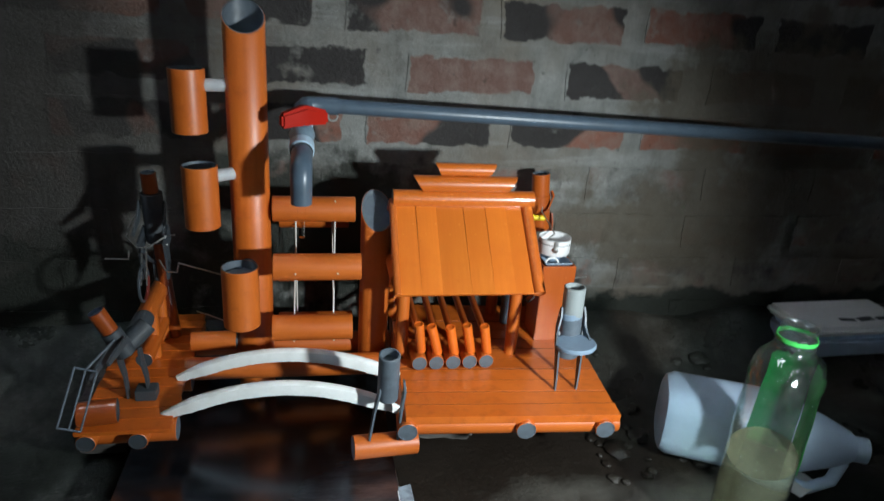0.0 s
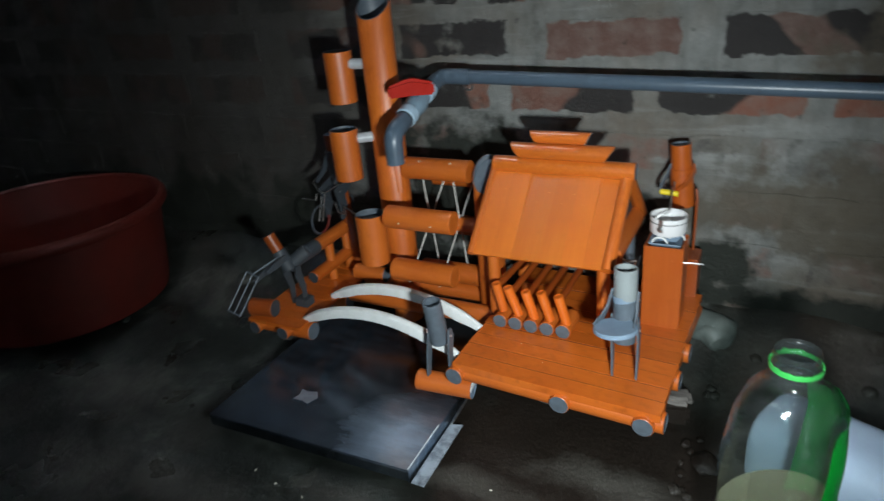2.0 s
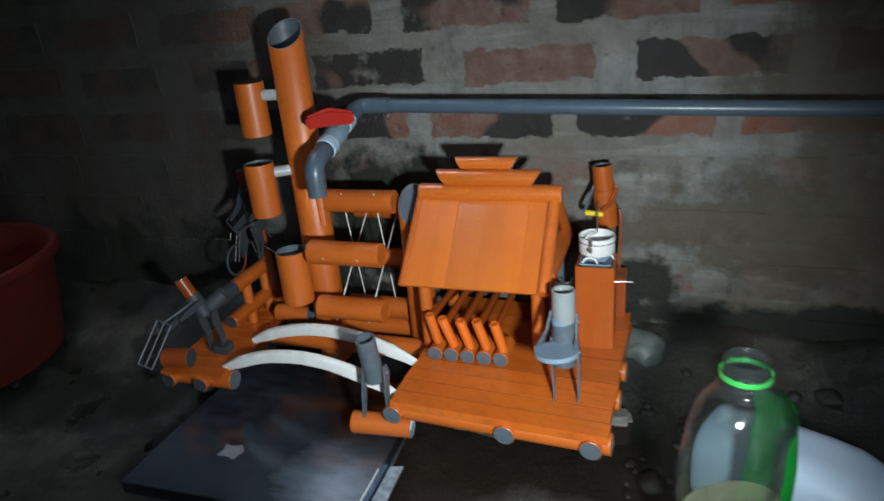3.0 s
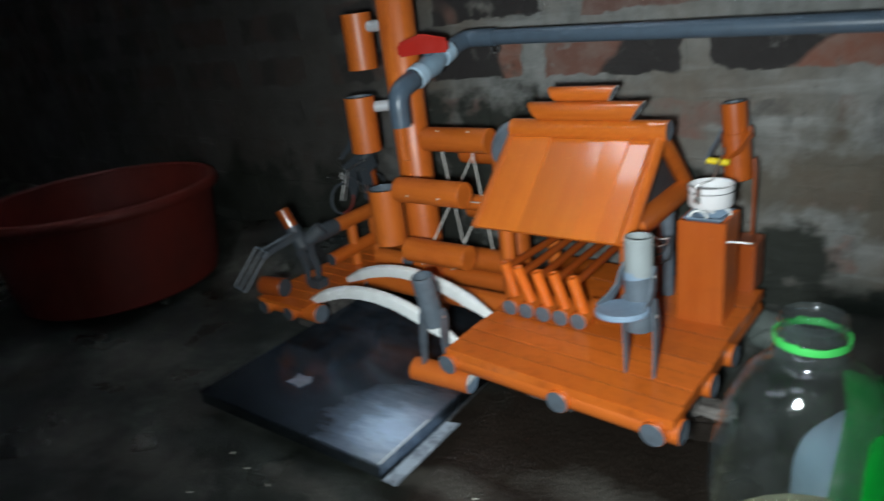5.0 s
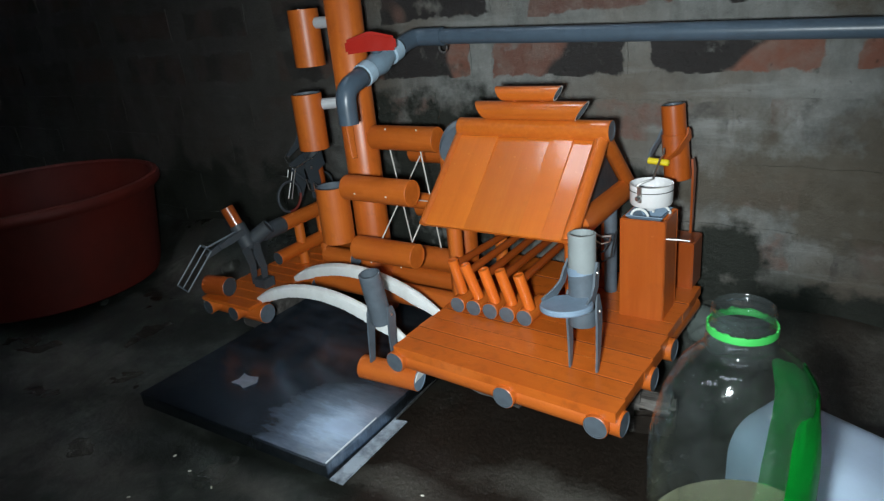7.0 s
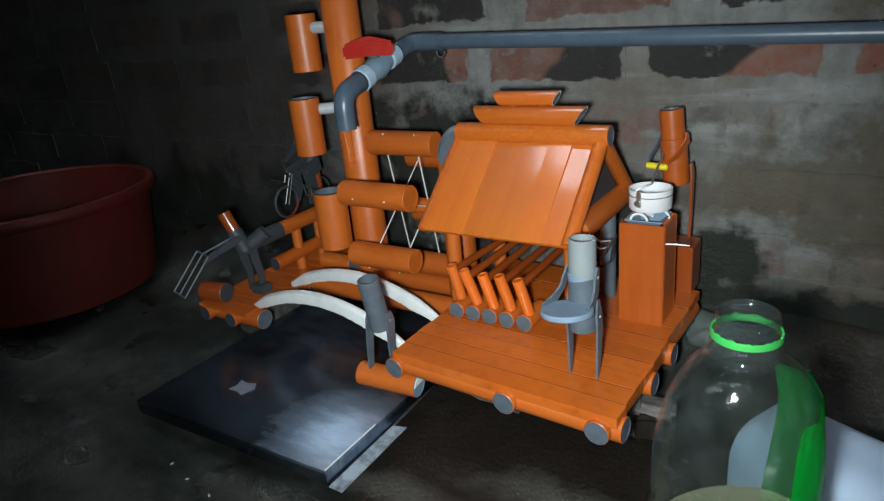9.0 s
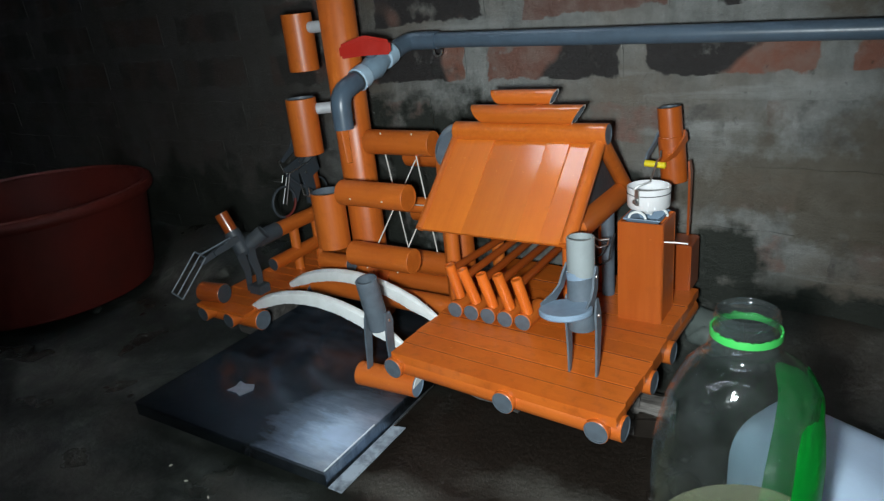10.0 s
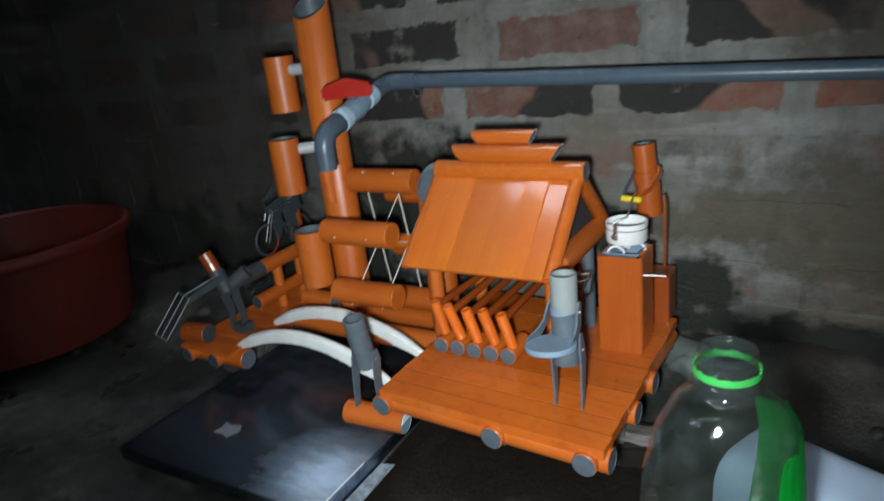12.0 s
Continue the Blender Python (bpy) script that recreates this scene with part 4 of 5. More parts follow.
flat_limb(w, [(0.278, -0.052, 0.338), (0.280, -0.058, 0.330), (0.270, -0.070, 0.312), (0.256, -0.078, 0.302)], [0.004, 0.006, 0.005, 0.003], 0.0014, (1, 0, 0.2), 0)
flat_limb(w, [(0.246, -0.052, 0.336), (0.242, -0.058, 0.322), (0.237, -0.068, 0.311), (0.236, -0.077, 0.303)], [0.004, 0.004, 0.0035, 0.002], 0.0014, (1, 0, 0.2), 1)
m, n = along((0.236, -0.079, 0.302), (0.262, -0.079, 0.300))
add_tube(w, 0.0042, n, low=0.001, top=0.001, m=m, inner=3, outer=3, seg=14)
solid("pipe_figure", w, [DEEP_DIM_Z, GREY, BROWN_Z, YELLOW], (0, 0, 0), "orange pipe figure with flat legs holding a yellow handle", "figurine", "pipe figures")

# figure with a wire rake on the small deck
solid("stub_log", tube(0.0155, 0.045, low=0.002, top=0.002), [BROWN_Z, DARK_GREY], along((-0.392, -0.318, LDECK + 0.0155), (-0.350, -0.312, LDECK + 0.0155))[0],
      "short orange log lying on the small deck", "log")
w = bmesh.new()
m, n = along((-0.344, -0.262, 0.176), (-0.372, -0.268, 0.240))
add_tube(w, 0.0125, n * 0.55, low=0.002, top=0.002, m=m, inner=0, outer=0)
add_tube(w, 0.0105, n * 0.47, low=0.002, top=0.004, m=m @ pose(0, 0, n * 0.53), inner=2, outer=1)
flat_limb(w, [(-0.352, -0.276, 0.200), (-0.358, -0.290, 0.192), (-0.364, -0.310, 0.184), (-0.368, -0.326, 0.178)], [0.005, 0.006, 0.005, 0.004], 0.0014, (1, 0, 0), 0)
for sx in (-0.010, 0.016):
    flat_limb(w, [(-0.345 + sx, -0.258, 0.182), (-0.343 + sx, -0.262, 0.168), (-0.340 + sx, -0.258, 0.140), (-0.338 + sx, -0.262, LDECK)], [0.006, 0.008, 0.006, 0.004], 0.0014, (1, 0, 0), 0)
add_box(w, -0.338, -0.312, -0.272, -0.250, LDECK, 0.124, 0.001, None, 0)
rake = [(-0.386, -0.320, 0.193), (-0.362, -0.320, 0.186), (-0.372, -0.368, 0.136), (-0.396, -0.368, 0.143)]
for p, q in zip(rake, rake[1:] + rake[:1]):
    add_sweep(w, [p, q], 0.0013, 6, 3)
add_sweep(w, [(-0.374, -0.320, 0.1895), (-0.384, -0.368, 0.1395)], 0.0011, 6, 3)
add_sweep(w, [(-0.374, -0.320, 0.1895), (-0.352, -0.276, 0.204)], 0.0016, 6, 3)
m, n = along((-0.350, -0.258, 0.178), (-0.330, -0.240, 0.196))
add_tube(w, 0.0125, n + 0.012, low=0.002, top=0.002, m=m, inner=0, outer=0)
flat_limb(w, [(-0.338, -0.272, 0.204), (-0.346, -0.292, 0.196), (-0.352, -0.310, 0.190)], [0.005, 0.006, 0.004], 0.0014, (1, 0, 0), 0)
stud(w, (-0.330, -0.262, 0.178), (1, -0.4, 0), 3)
# dark grey and brown hold the weaker light at this end
solid("pipe_figure", w, [DARK_GREY, BROWN_Z, PALE_GREY, GREY], (0, 0, 0), "grey pipe figure with orange head holding a wire rake", "figurine", "pipe figures")

# low bench beside the third cup
bench = thing("log_bench", (0, 0, 0), "low orange log bench with a dark pipe end", "bench")
log("top_log", (-0.337, -0.198, 0.190), (-0.335, -0.090, 0.192), 0.0125, bench)
log("lower_rail", (-0.337, -0.215, 0.137), (-0.335, -0.085, 0.140), 0.0115, bench, mats=[DEEP_DIM_Z, DARK_GREY])
log("dark_sleeve", (-0.338, -0.236, 0.189), (-0.337, -0.192, 0.190), 0.0135, bench, mats=[DARK_GREY, DARK_GREY], label="dark grey pipe sleeve")
log("leg", (-0.336, -0.158, LDECK), (-0.336, -0.158, 0.182), 0.0085, bench)
log("leg", (-0.335, -0.105, LDECK), (-0.335, -0.105, 0.182), 0.0085, bench)

# cyclist figure with its wheel
w = bmesh.new()
R = 0.0255
ring = [(0.0, R * math.cos(a), R * math.sin(a)) for a in (2 * math.pi * i / 32 for i in range(33))]
c = Vector((-0.341, -0.162, 0.229))
add_sweep(w, [c + Vector(p) for p in ring[:24]], 0.0022, 6, 1)
add_sweep(w, [c + Vector(p) for p in ring[23:]], 0.0022, 6, 3)
for dx in (-0.004, 0.004):
    add_sweep(w, [c + Vector((dx, 0, -0.004)), c + Vector((dx * 0.7, 0.020, 0.044))], 0.0011, 6, 2)
bx, bz = -0.350, 0.227
add_sweep(w, [(-0.357, -0.100, 0.310), (-0.364, -0.138, 0.290), (-0.350, -0.142, 0.275), (-0.336, -0.142, 0.274), (-0.312, -0.132, 0.288), (-0.300, -0.136, 0.291)], 0.0011, 6, 2)
add_sweep(w, [(bx - 0.044, -0.140, bz + 0.030), (bx - 0.014, -0.138, bz + 0.028), (bx - 0.013, -0.135, bz + 0.040)], 0.0011, 6, 2)
add_sweep(w, [(bx + 0.026, -0.135, bz + 0.026), (bx + 0.035, -0.140, bz + 0.010), (bx + 0.050, -0.142, bz + 0.009), (bx + 0.054, -0.145, bz + 0.025), (bx + 0.119, -0.186, bz + 0.024)], 0.0011, 6, 2)
m, n = along((-0.332, -0.098, 0.268), (-0.334, -0.104, 0.343))
add_tube(w, 0.0150, n, low=0.002, top=0.003, m=m, inner=1, outer=1)
add_tube(w, 0.0105, 0.030, low=0.002, top=0.003, m=m @ pose(0, 0, n), inner=5, outer=4)
for sx in (-1, 1):
    flat_limb(w, [(-0.334 + sx * 0.0165, -0.103, 0.330), (-0.334 + sx * 0.0175, -0.115, 0.308), (-0.334 + sx * 0.020, -0.140, 0.292)], [0.004, 0.006, 0.003], 0.0013, (1, 0, 0), 0)
    flat_limb(w, [(-0.332 + sx * 0.0165, -0.098, 0.282), (-0.332 + sx * 0.017, -0.128, 0.272), (-0.332 + sx * 0.017, -0.122, 0.242), (-0.332 + sx * 0.017, -0.130, 0.220)], [0.012, 0.017, 0.011, 0.005], 0.0013, (1, 0, 0), 0)
    stud(w, (-0.332 + sx * 0.0185, -0.128, 0.273), (sx, 0, 0), 2)
add_sweep(w, [(-0.330, -0.098, 0.270), (-0.326, -0.098, 0.190), (-0.320, -0.096, LDECK)], 0.0095, 12, 4)
add_sweep(w, [(-0.342, -0.145, 0.270), (-0.340, -0.120, 0.246), (-0.338, -0.090, 0.230)], 0.003, 8, 1)
back = Vector((-0.338, -0.085, 0.226))
add_sweep(w, [back + Vector(p) for p in ring], 0.0018, 6, 1)
solid("pipe_figure", w, [DARK_GREY, DARK_GREY, WIRE, BASIN_RED, BROWN_Z, PALE_GREY], (0, 0, 0), "grey pipe figure riding a wire-wheeled cycle on a post", "figurine", "pipe figures")

# ---- bridge rails ----
def rail(a, b, rise):
    bm = bmesh.new()
    a, b = Vector(a), Vector(b)
    n = 90
    loops = []
    for i in range(n + 1):
        f = i / n
        p = a.lerp(b, f) + Vector((0, 0, rise * (1 - (2 * f - 1) ** 2)))
        q = a.lerp(b, f + 0.01) + Vector((0, 0, rise * (1 - (2 * f + 0.02 - 1) ** 2)))
        d = (q - p).normalized()
        side = Vector((0, 1, 0))
        u = side.cross(d) * -1
        u = u if u.z > 0 else -u
        taper = 0.55 + 0.45 * min(1, 8 * f, 8 * (1 - f))
        wob = 0.0006 * noise.noise((i * 0.9, rise * 50, 0))
        prof = [(-0.0075, -0.008), (-0.0078, -0.001), (-0.0062, 0.0055), (-0.002, 0.0086), (0.002, 0.0086), (0.0062, 0.0055), (0.0078, -0.001), (0.0075, -0.008),
                (0.0055, -0.008), (0.0056, -0.001), (0.0035, 0.0045), (-0.0035, 0.0045), (-0.0056, -0.001), (-0.0055, -0.008)]
        drip = 0.0016 * abs(noise.noise((i * 0.55, a.y * 40, 3))) + 0.0008 * random.random()
        loops.append([bm.verts.new(p + side * s * taper + u * (h * taper + wob - (drip if h < -0.005 else 0))) for s, h in prof])
    k = len(loops[0])
    for p, q in zip(loops, loops[1:]):
        for i in range(k):
            bm.faces.new((p[i], p[(i + 1) % k], q[(i + 1) % k], q[i]))
    for ring_ in (loops[0], loops[-1]):
        for i in range(6):
            bm.faces.new((ring_[i], ring_[i + 1], ring_[12 - i], ring_[13 - i]))
    return bm


solid("bridge_rail", rail((-0.299, -0.300, 0.105), (0.004, -0.321, 0.113), 0.040), WHITE, (0, 0, 0), "curved white half-pipe bridge rail with ragged lower edge", "bridge rail", "bridge rails")
solid("bridge_rail", rail((-0.294, -0.222, 0.111), (0.012, -0.253, 0.121), 0.038), WHITE, (0, 0, 0), "curved white half-pipe bridge rail with ragged lower edge", "bridge rail", "bridge rails")

# ---- drops hanging under the rails and lying on deck and roof ----
random.seed(31)
drops = bmesh.new()
spots = []
for a, b, rise, y in (((-0.301, -0.298, 0.105), (0.004, -0.321, 0.113), 0.040, -0.0076), ((-0.297, -0.220, 0.111), (0.012, -0.253, 0.121), 0.038, -0.0076)):
    for k in range(16):
        f = random.uniform(0.06, 0.94)
        spots.append(Vector(a).lerp(Vector(b), f) + Vector((0, y, rise * (1 - (2 * f - 1) ** 2) - 0.0085)))
for k in range(12):
    y = random.uniform(-0.35, -0.24)
    spots.append(Vector((random.uniform(0.03, 0.28), y, deck_top(y) + 0.0005)))
for k in range(12):
    f = random.uniform(0.05, 0.95)
    spots.append(EAVE.lerp(RIDGE, f) + Vector((random.uniform(0.02, 0.19), -0.0016, 0.0022)))
for p in spots:
    bmesh.ops.create_icosphere(drops, subdivisions=2, radius=random.uniform(0.0007, 0.0014), matrix=Matrix.Translation(p))
solid("water_drops", drops, DROP, (0, 0, 0), "clear water drops on the rails, deck and roof", "water drops", kind="stuff")

# ---- water supply ----
supply = thing("water_pipe", (0, 0, 0), "blue-grey plastic water pipe with a red-handled valve and spout", "water pipe")
m, n = along((-0.108, -0.060, 0.4665), (1.79, -0.060, 0.409))
part("main_pipe", tube(0.0108, n, seg=28), [BLUE_GREY, BLUE_GREY], supply, at=m)
bend = [(-0.094, -0.060, 0.4660), (-0.110, -0.061, 0.4665), (-0.119, -0.066, 0.4660), (-0.1235, -0.078, 0.4625), (-0.1240, -0.098, 0.457)]
part("elbow", sweep(bend, 0.0128, 20), BLUE_GREY, supply)
part("branch_pipe", sweep([(-0.1240, -0.078, 0.4625), (-0.123, -0.205, 0.4235)], 0.0105, 20), BLUE_GREY, supply)
valve = part("valve_body", sweep([(-0.124, -0.125, 0.449), (-0.124, -0.132, 0.447), (-0.1237, -0.136, 0.4455), (-0.1235, -0.150, 0.441), (-0.1233, -0.166, 0.436), (-0.123, -0.172, 0.434)], [0.0125, 0.014, 0.0145, 0.0175, 0.0145, 0.013], 24), VALVE_GREY, supply, "paler grey valve body")
part("union_ring", sweep([(-0.123, -0.1735, 0.4337), (-0.123, -0.175, 0.4332), (-0.123, -0.189, 0.4285), (-0.123, -0.1905, 0.4280)], [0.0150, 0.0163, 0.0163, 0.0150], 24), LIGHT_BLUE, supply, "light blue union ring")
part("union_ring", sweep([(-0.1243, -0.1045, 0.4555), (-0.1243, -0.106, 0.455), (-0.1241, -0.124, 0.4493), (-0.1241, -0.1255, 0.4488)], [0.0142, 0.0157, 0.0157, 0.0142], 24), LIGHT_BLUE, supply, "light blue union ring")
for a_, b_, r_ in (((-0.123, -0.1910, 0.4279), (-0.123, -0.1935, 0.4271), 0.0147), ((-0.1242, -0.1012, 0.4565), (-0.1242, -0.1036, 0.4558), 0.0136)):
    part("seal", sweep([a_, b_], r_, 24), DARK_GREY, supply, "dark rubber seal")
part("valve_stem", sweep([(-0.1225, -0.153, 0.452), (-0.1215, -0.158, 0.464)], [0.0085, 0.0065], 16), BLUE_GREY, valve)
h = bmesh.new()
add_box(h, -0.035, 0.035, -0.0065, 0.0065, -0.008, 0.008, 0.003)
bmesh.ops.subdivide_edges(h, edges=[e for e in h.edges if e.calc_length() > 0.04], cuts=8)
for q in h.verts:
    k = 1 - min(1, abs(q.co.x) / 0.035)
    q.co.y *= 0.85 + 0.55 * k
    q.co.z = q.co.z * (0.80 + 0.35 * k) - 0.004 * (1 - k)
part("valve_handle", h, RED, valve, "red butterfly handle", pose(-0.120, -0.168, 0.472, 0, 0, 33) @ Matrix.Diagonal((1, 1, 1.45, 1)))
part("spout", sweep([(-0.123, -0.190, 0.4282), (-0.123, -0.193, 0.4273), (-0.123, -0.213, 0.4212), (-0.123, -0.2195, 0.4185), (-0.123, -0.2245, 0.4145), (-0.1231, -0.2280, 0.4090), (-0.1232, -0.2298, 0.4020), (-0.1232, -0.2302, 0.394), (-0.1232, -0.2302, 0.370)], [0.0128, 0.0135, 0.0138, 0.0138, 0.0139, 0.0139, 0.0138, 0.0138, 0.0134], 28), BLUE_GREY, supply, "down-turned spout")
part("joint", sweep([(-0.100, -0.060, 0.4662), (-0.072, -0.060, 0.4654)], 0.0128, 24), BLUE_GREY, supply, "socket joint")
part("clip", sweep([(-0.080 + 0.007 * math.cos(a), -0.050, 0.449 + 0.007 * math.sin(a)) for a in (math.pi * (0.9 + 1.2 * i / 10) for i in range(11))], 0.0016, 6), WIRE, supply, "wire hook")

# ---- falling water ----
wt = bmesh.new()
path = [Vector((-0.1232, -0.2300 + 0.0003 * i, 0.372 - 0.007 * i)) for i in range(8)]
add_sweep(wt, path, [0.0050 - 0.0002 * i for i in range(8)], 20)
solid("water_stream", wt, WATER, (0, 0, 0), "clear stream of water falling from the spout", "water").visible_shadow = False

# ---- steel sheet under the bridge ----
sheet = thing("steel_sheet", (0, 0, 0), "brushed stainless steel sheet with folded edges lying on the floor", "steel sheet")
def slab(corners, z0, z1):
    bm = bmesh.new()
    hi = [bm.verts.new((x, y, z1)) for x, y in corners]
    lo = [bm.verts.new((x, y, z0)) for x, y in corners]
    bm.faces.new(hi)
    bm.faces.new(list(reversed(lo)))
    for i in range(len(corners)):
        j = (i + 1) % len(corners)
        bm.faces.new((hi[i], lo[i], lo[j], hi[j]))
    bmesh.ops.bevel(bm, geom=bm.edges[:], offset=0.0006, segments=2, affect="EDGES")
    return bm


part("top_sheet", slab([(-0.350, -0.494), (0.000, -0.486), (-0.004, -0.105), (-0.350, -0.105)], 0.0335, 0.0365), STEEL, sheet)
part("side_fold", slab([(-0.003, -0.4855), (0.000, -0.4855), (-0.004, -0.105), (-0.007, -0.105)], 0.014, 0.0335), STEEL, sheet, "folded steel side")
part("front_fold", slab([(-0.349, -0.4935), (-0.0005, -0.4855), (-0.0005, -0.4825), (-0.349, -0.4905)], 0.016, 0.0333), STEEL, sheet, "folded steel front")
# thin pale rod added as the edge's highlight
part("bright_edge", sweep([(-0.0005, -0.4850, 0.0368), (-0.0015, -0.44, 0.0369), (-0.0025, -0.39, 0.0367)], 0.0010, 8), EDGE_GLINT, sheet, "pale rod painted as the torch's glint along the sheet's edge")
part("flange", slab([(0.003, -0.487), (0.023, -0.487), (0.019, -0.356), (0.000, -0.362)], 0.0155, 0.0178), FLANGE, sheet, "narrow dulled steel flange")
part("flange_lip", slab([(0.000, -0.361), (0.004, -0.361), (-0.006, -0.20), (-0.010, -0.20)], 0.0155, 0.0185), WIRE, sheet, "thin bright lip")
solid("batten", rough_block(0.24, 0.05, 0.031, 6), TIMBER, (-0.19, -0.30, 0.001, 0, 0, 2), "dark timber batten under the steel sheet", "batten")
scrap = slab([(0.020, 0.004), (0.010, 0.016), (-0.004, 0.010), (-0.018, 0.014), (-0.012, 0.0), (-0.017, -0.012), (0.0, -0.010), (0.013, -0.015)], 0.0, 0.0013)
solid("paper_scrap", scrap, PAPER, (-0.229, -0.405, 0.0375), "torn wet paper scrap stuck on the steel sheet", "scrap")

# ---- red basin ----
basin = thing("washing_basin", (-1.000, -0.270, 0.0), "large dull red plastic washing basin on the floor", "basin")
part("basin_bowl", lathe([(0.0, 0.008), (0.252 * 0.80, 0.008), (0.252 * 0.835, 0.014), (0.252 * 0.86, 0.05), (0.252 * 0.90, 0.13), (0.252 * 0.945, 0.214), (0.252 * 0.935, 0.216), (0.252 * 0.885, 0.13), (0.252 * 0.845, 0.05), (0.252 * 0.80, 0.018), (0.0, 0.016)], 96), BASIN_RED, basin)
part("rim", lathe([(0.252 * 0.935, 0.210), (0.252 * 0.955, 0.206), (0.252 * 0.985, 0.202), (0.252, 0.208), (0.252, 0.217), (0.252 * 0.985, 0.224), (0.252 * 0.955, 0.226), (0.252 * 0.935, 0.221), (0.252 * 0.935, 0.210)], 96), BASIN_RED, basin, "rolled rim")

# ---- clear bottle ----
def oval(bm):
    """Press a round body into the bottle's oval section, fading out towards the neck."""
    turn = Matrix.Rotation(radians(42), 4, "Z")
    for q in bm.verts:
        k = max(0.0, min(1.0, (0.262 - q.co.z) / 0.05))
        q.co = turn @ (Matrix.Diagonal((1 + 0.09 * k, 1 - 0.26 * k, 1, 1)) @ (turn.inverted() @ q.co))
    return bm


bottle = thing("plastic_bottle", pose(0.4235, -0.487, 0.0) @ Matrix.Diagonal((0.995, 0.995, 1.088, 1)), "clear plastic bottle with green neck ring and torn green label", "bottle")
shape = [(0.020, 0.004), (0.046, 0.003), (0.053, 0.008), (0.055, 0.020), (0.055, 0.150), (0.0555, 0.185), (0.053, 0.212), (0.047, 0.236), (0.037, 0.253), (0.027, 0.262), (0.0226, 0.2655), (0.0216, 0.268), (0.0228, 0.2695), (0.0228, 0.271), (0.0212, 0.2725), (0.0190, 0.275), (0.0188, 0.2795), (0.0204, 0.2812), (0.0188, 0.2830), (0.0187, 0.2862), (0.0203, 0.2878), (0.0186, 0.2892), (0.0194, 0.2905), (0.0194, 0.2920)]
fine_z = [0.020 + 0.0065 * k for k in range(1, 34)]
shape = shape[:4] + [(float(np.interp(z, [p[1] for p in shape], [p[0] for p in shape])), z) for z in fine_z] + [p for p in shape if p[1] > 0.236]
inside = [(r - 0.0012, z + (0.001 if z < 0.1 else 0)) for r, z in reversed(shape)]
body = lathe([(0.0, 0.007)] + shape + [(0.0186, 0.2926)] + inside + [(0.0, 0.0085)], 64)


def dent(a, z):
    """Uneven radius of the crumpled bottle at angle a and height z."""
    d = 1 + 0.016 * noise.noise((2.6 * math.cos(a), 2.6 * math.sin(a), z * 16)) + 0.008 * abs(noise.noise((3 * math.cos(a), 3 * math.sin(a), z * 20 + 9))) - 0.010 * (abs(z - 0.15) < 0.004)
    d += 0.014 * math.cos(9 * a + 0.4) * max(0.0, 1 - abs(z - 0.205) / 0.035)
    return d + 0.10 * max(0.0, math.cos(a - 0.1)) * max(0.0, 1 - abs(z - 0.247) / 0.022)


for q in body.verts:
    if math.hypot(q.co.x, q.co.y) > 0.03 and 0.03 < q.co.z < 0.262:
        d = dent(math.atan2(q.co.y, q.co.x), q.co.z)
        q.co.x *= d
        q.co.y *= d
shell = part("bottle_body", oval(body), PET, bottle)
ring_bm = lathe([(0.0206, 0.2770), (0.0220, 0.2766), (0.0222, 0.2796), (0.0219, 0.2812), (0.0207, 0.2810), (0.0206, 0.2770)], 96)
for q in ring_bm.verts:
    if q.co.z > 0.2805:
        q.co.z += 0.0016 * noise.noise((q.co.x * 330, q.co.y * 330, 0))
part("neck_ring", ring_bm, GREEN_RING, bottle, "bright green tamper ring with a jagged edge")


def label_strip(left, right, low, top):
    """Film hugging the bottle between two angles; edges given at the foot and at the top."""
    bm = bmesh.new()
    cols = []
    for i in range(21):
        col = []
        for j in range(15):
            v = j / 14
            a = radians((left[0] + (left[1] - left[0]) * v) * (1 - i / 20) + (right[0] + (right[1] - right[0]) * v) * i / 20)
            z = low + 0.003 * math.sin(i * 0.5) + (top(i / 20) + 0.0015 * math.sin(i * 1.1) - low) * v
            r = np.interp(z, [p[1] for p in shape], [p[0] for p in shape]) * dent(a, z) + 0.0009 + 0.0005 * noise.noise((i * 0.4, j * 0.5, 2))
            col.append(bm.verts.new((r * math.cos(a), r * math.sin(a), z)))
        cols.append(col)
    for p, q in zip(cols, cols[1:]):
        for j in range(14):
            bm.faces.new((p[j], q[j], q[j + 1], p[j + 1]))
    bmesh.ops.solidify(bm, geom=bm.faces[:], thickness=-0.0004)
    return oval(bm)


part("label_film", label_strip((9, 9), (90, 78), 0.100, lambda u: 0.251 - 0.003 * u - (0.011 if u > 0.5 else 0.0)), GREEN_FILM, shell, "torn translucent green label film")
part("label_strip", label_strip((-44, -30), (7, 7), 0.112, lambda u: 0.228 + 0.012 * u), GREEN, shell, "bright green label strip with a slanting torn edge")
part("liquid", oval(lathe([(0.0, 0.010), (0.045, 0.010), (0.0525, 0.016), (0.0532, 0.022), (0.0532, 0.134), (0.0, 0.1342)], 48)), OIL, bottle, "leftover yellowish liquid").visible_shadow = False

# ---- white jug lying on its side ----
jug = thing("plastic_jug", pose(0.412, -0.280, 0.061, 0, 90, -25) @ Matrix.Diagonal((1, 1, 1.1, 1)), "bluish-white plastic jug lying on its side", "jug")
j = bmesh.new()
prof = [(0.0, 0.0), (0.045, 0.0), (0.054, 0.004), (0.059, 0.014), (0.060, 0.120), (0.058, 0.150), (0.050, 0.180), (0.036, 0.215), (0.024, 0.240), (0.0185, 0.246), (0.0185, 0.262), (0.016, 0.262), (0.016, 0.244), (0.0, 0.240)]
add_lathe(j, prof, 48)
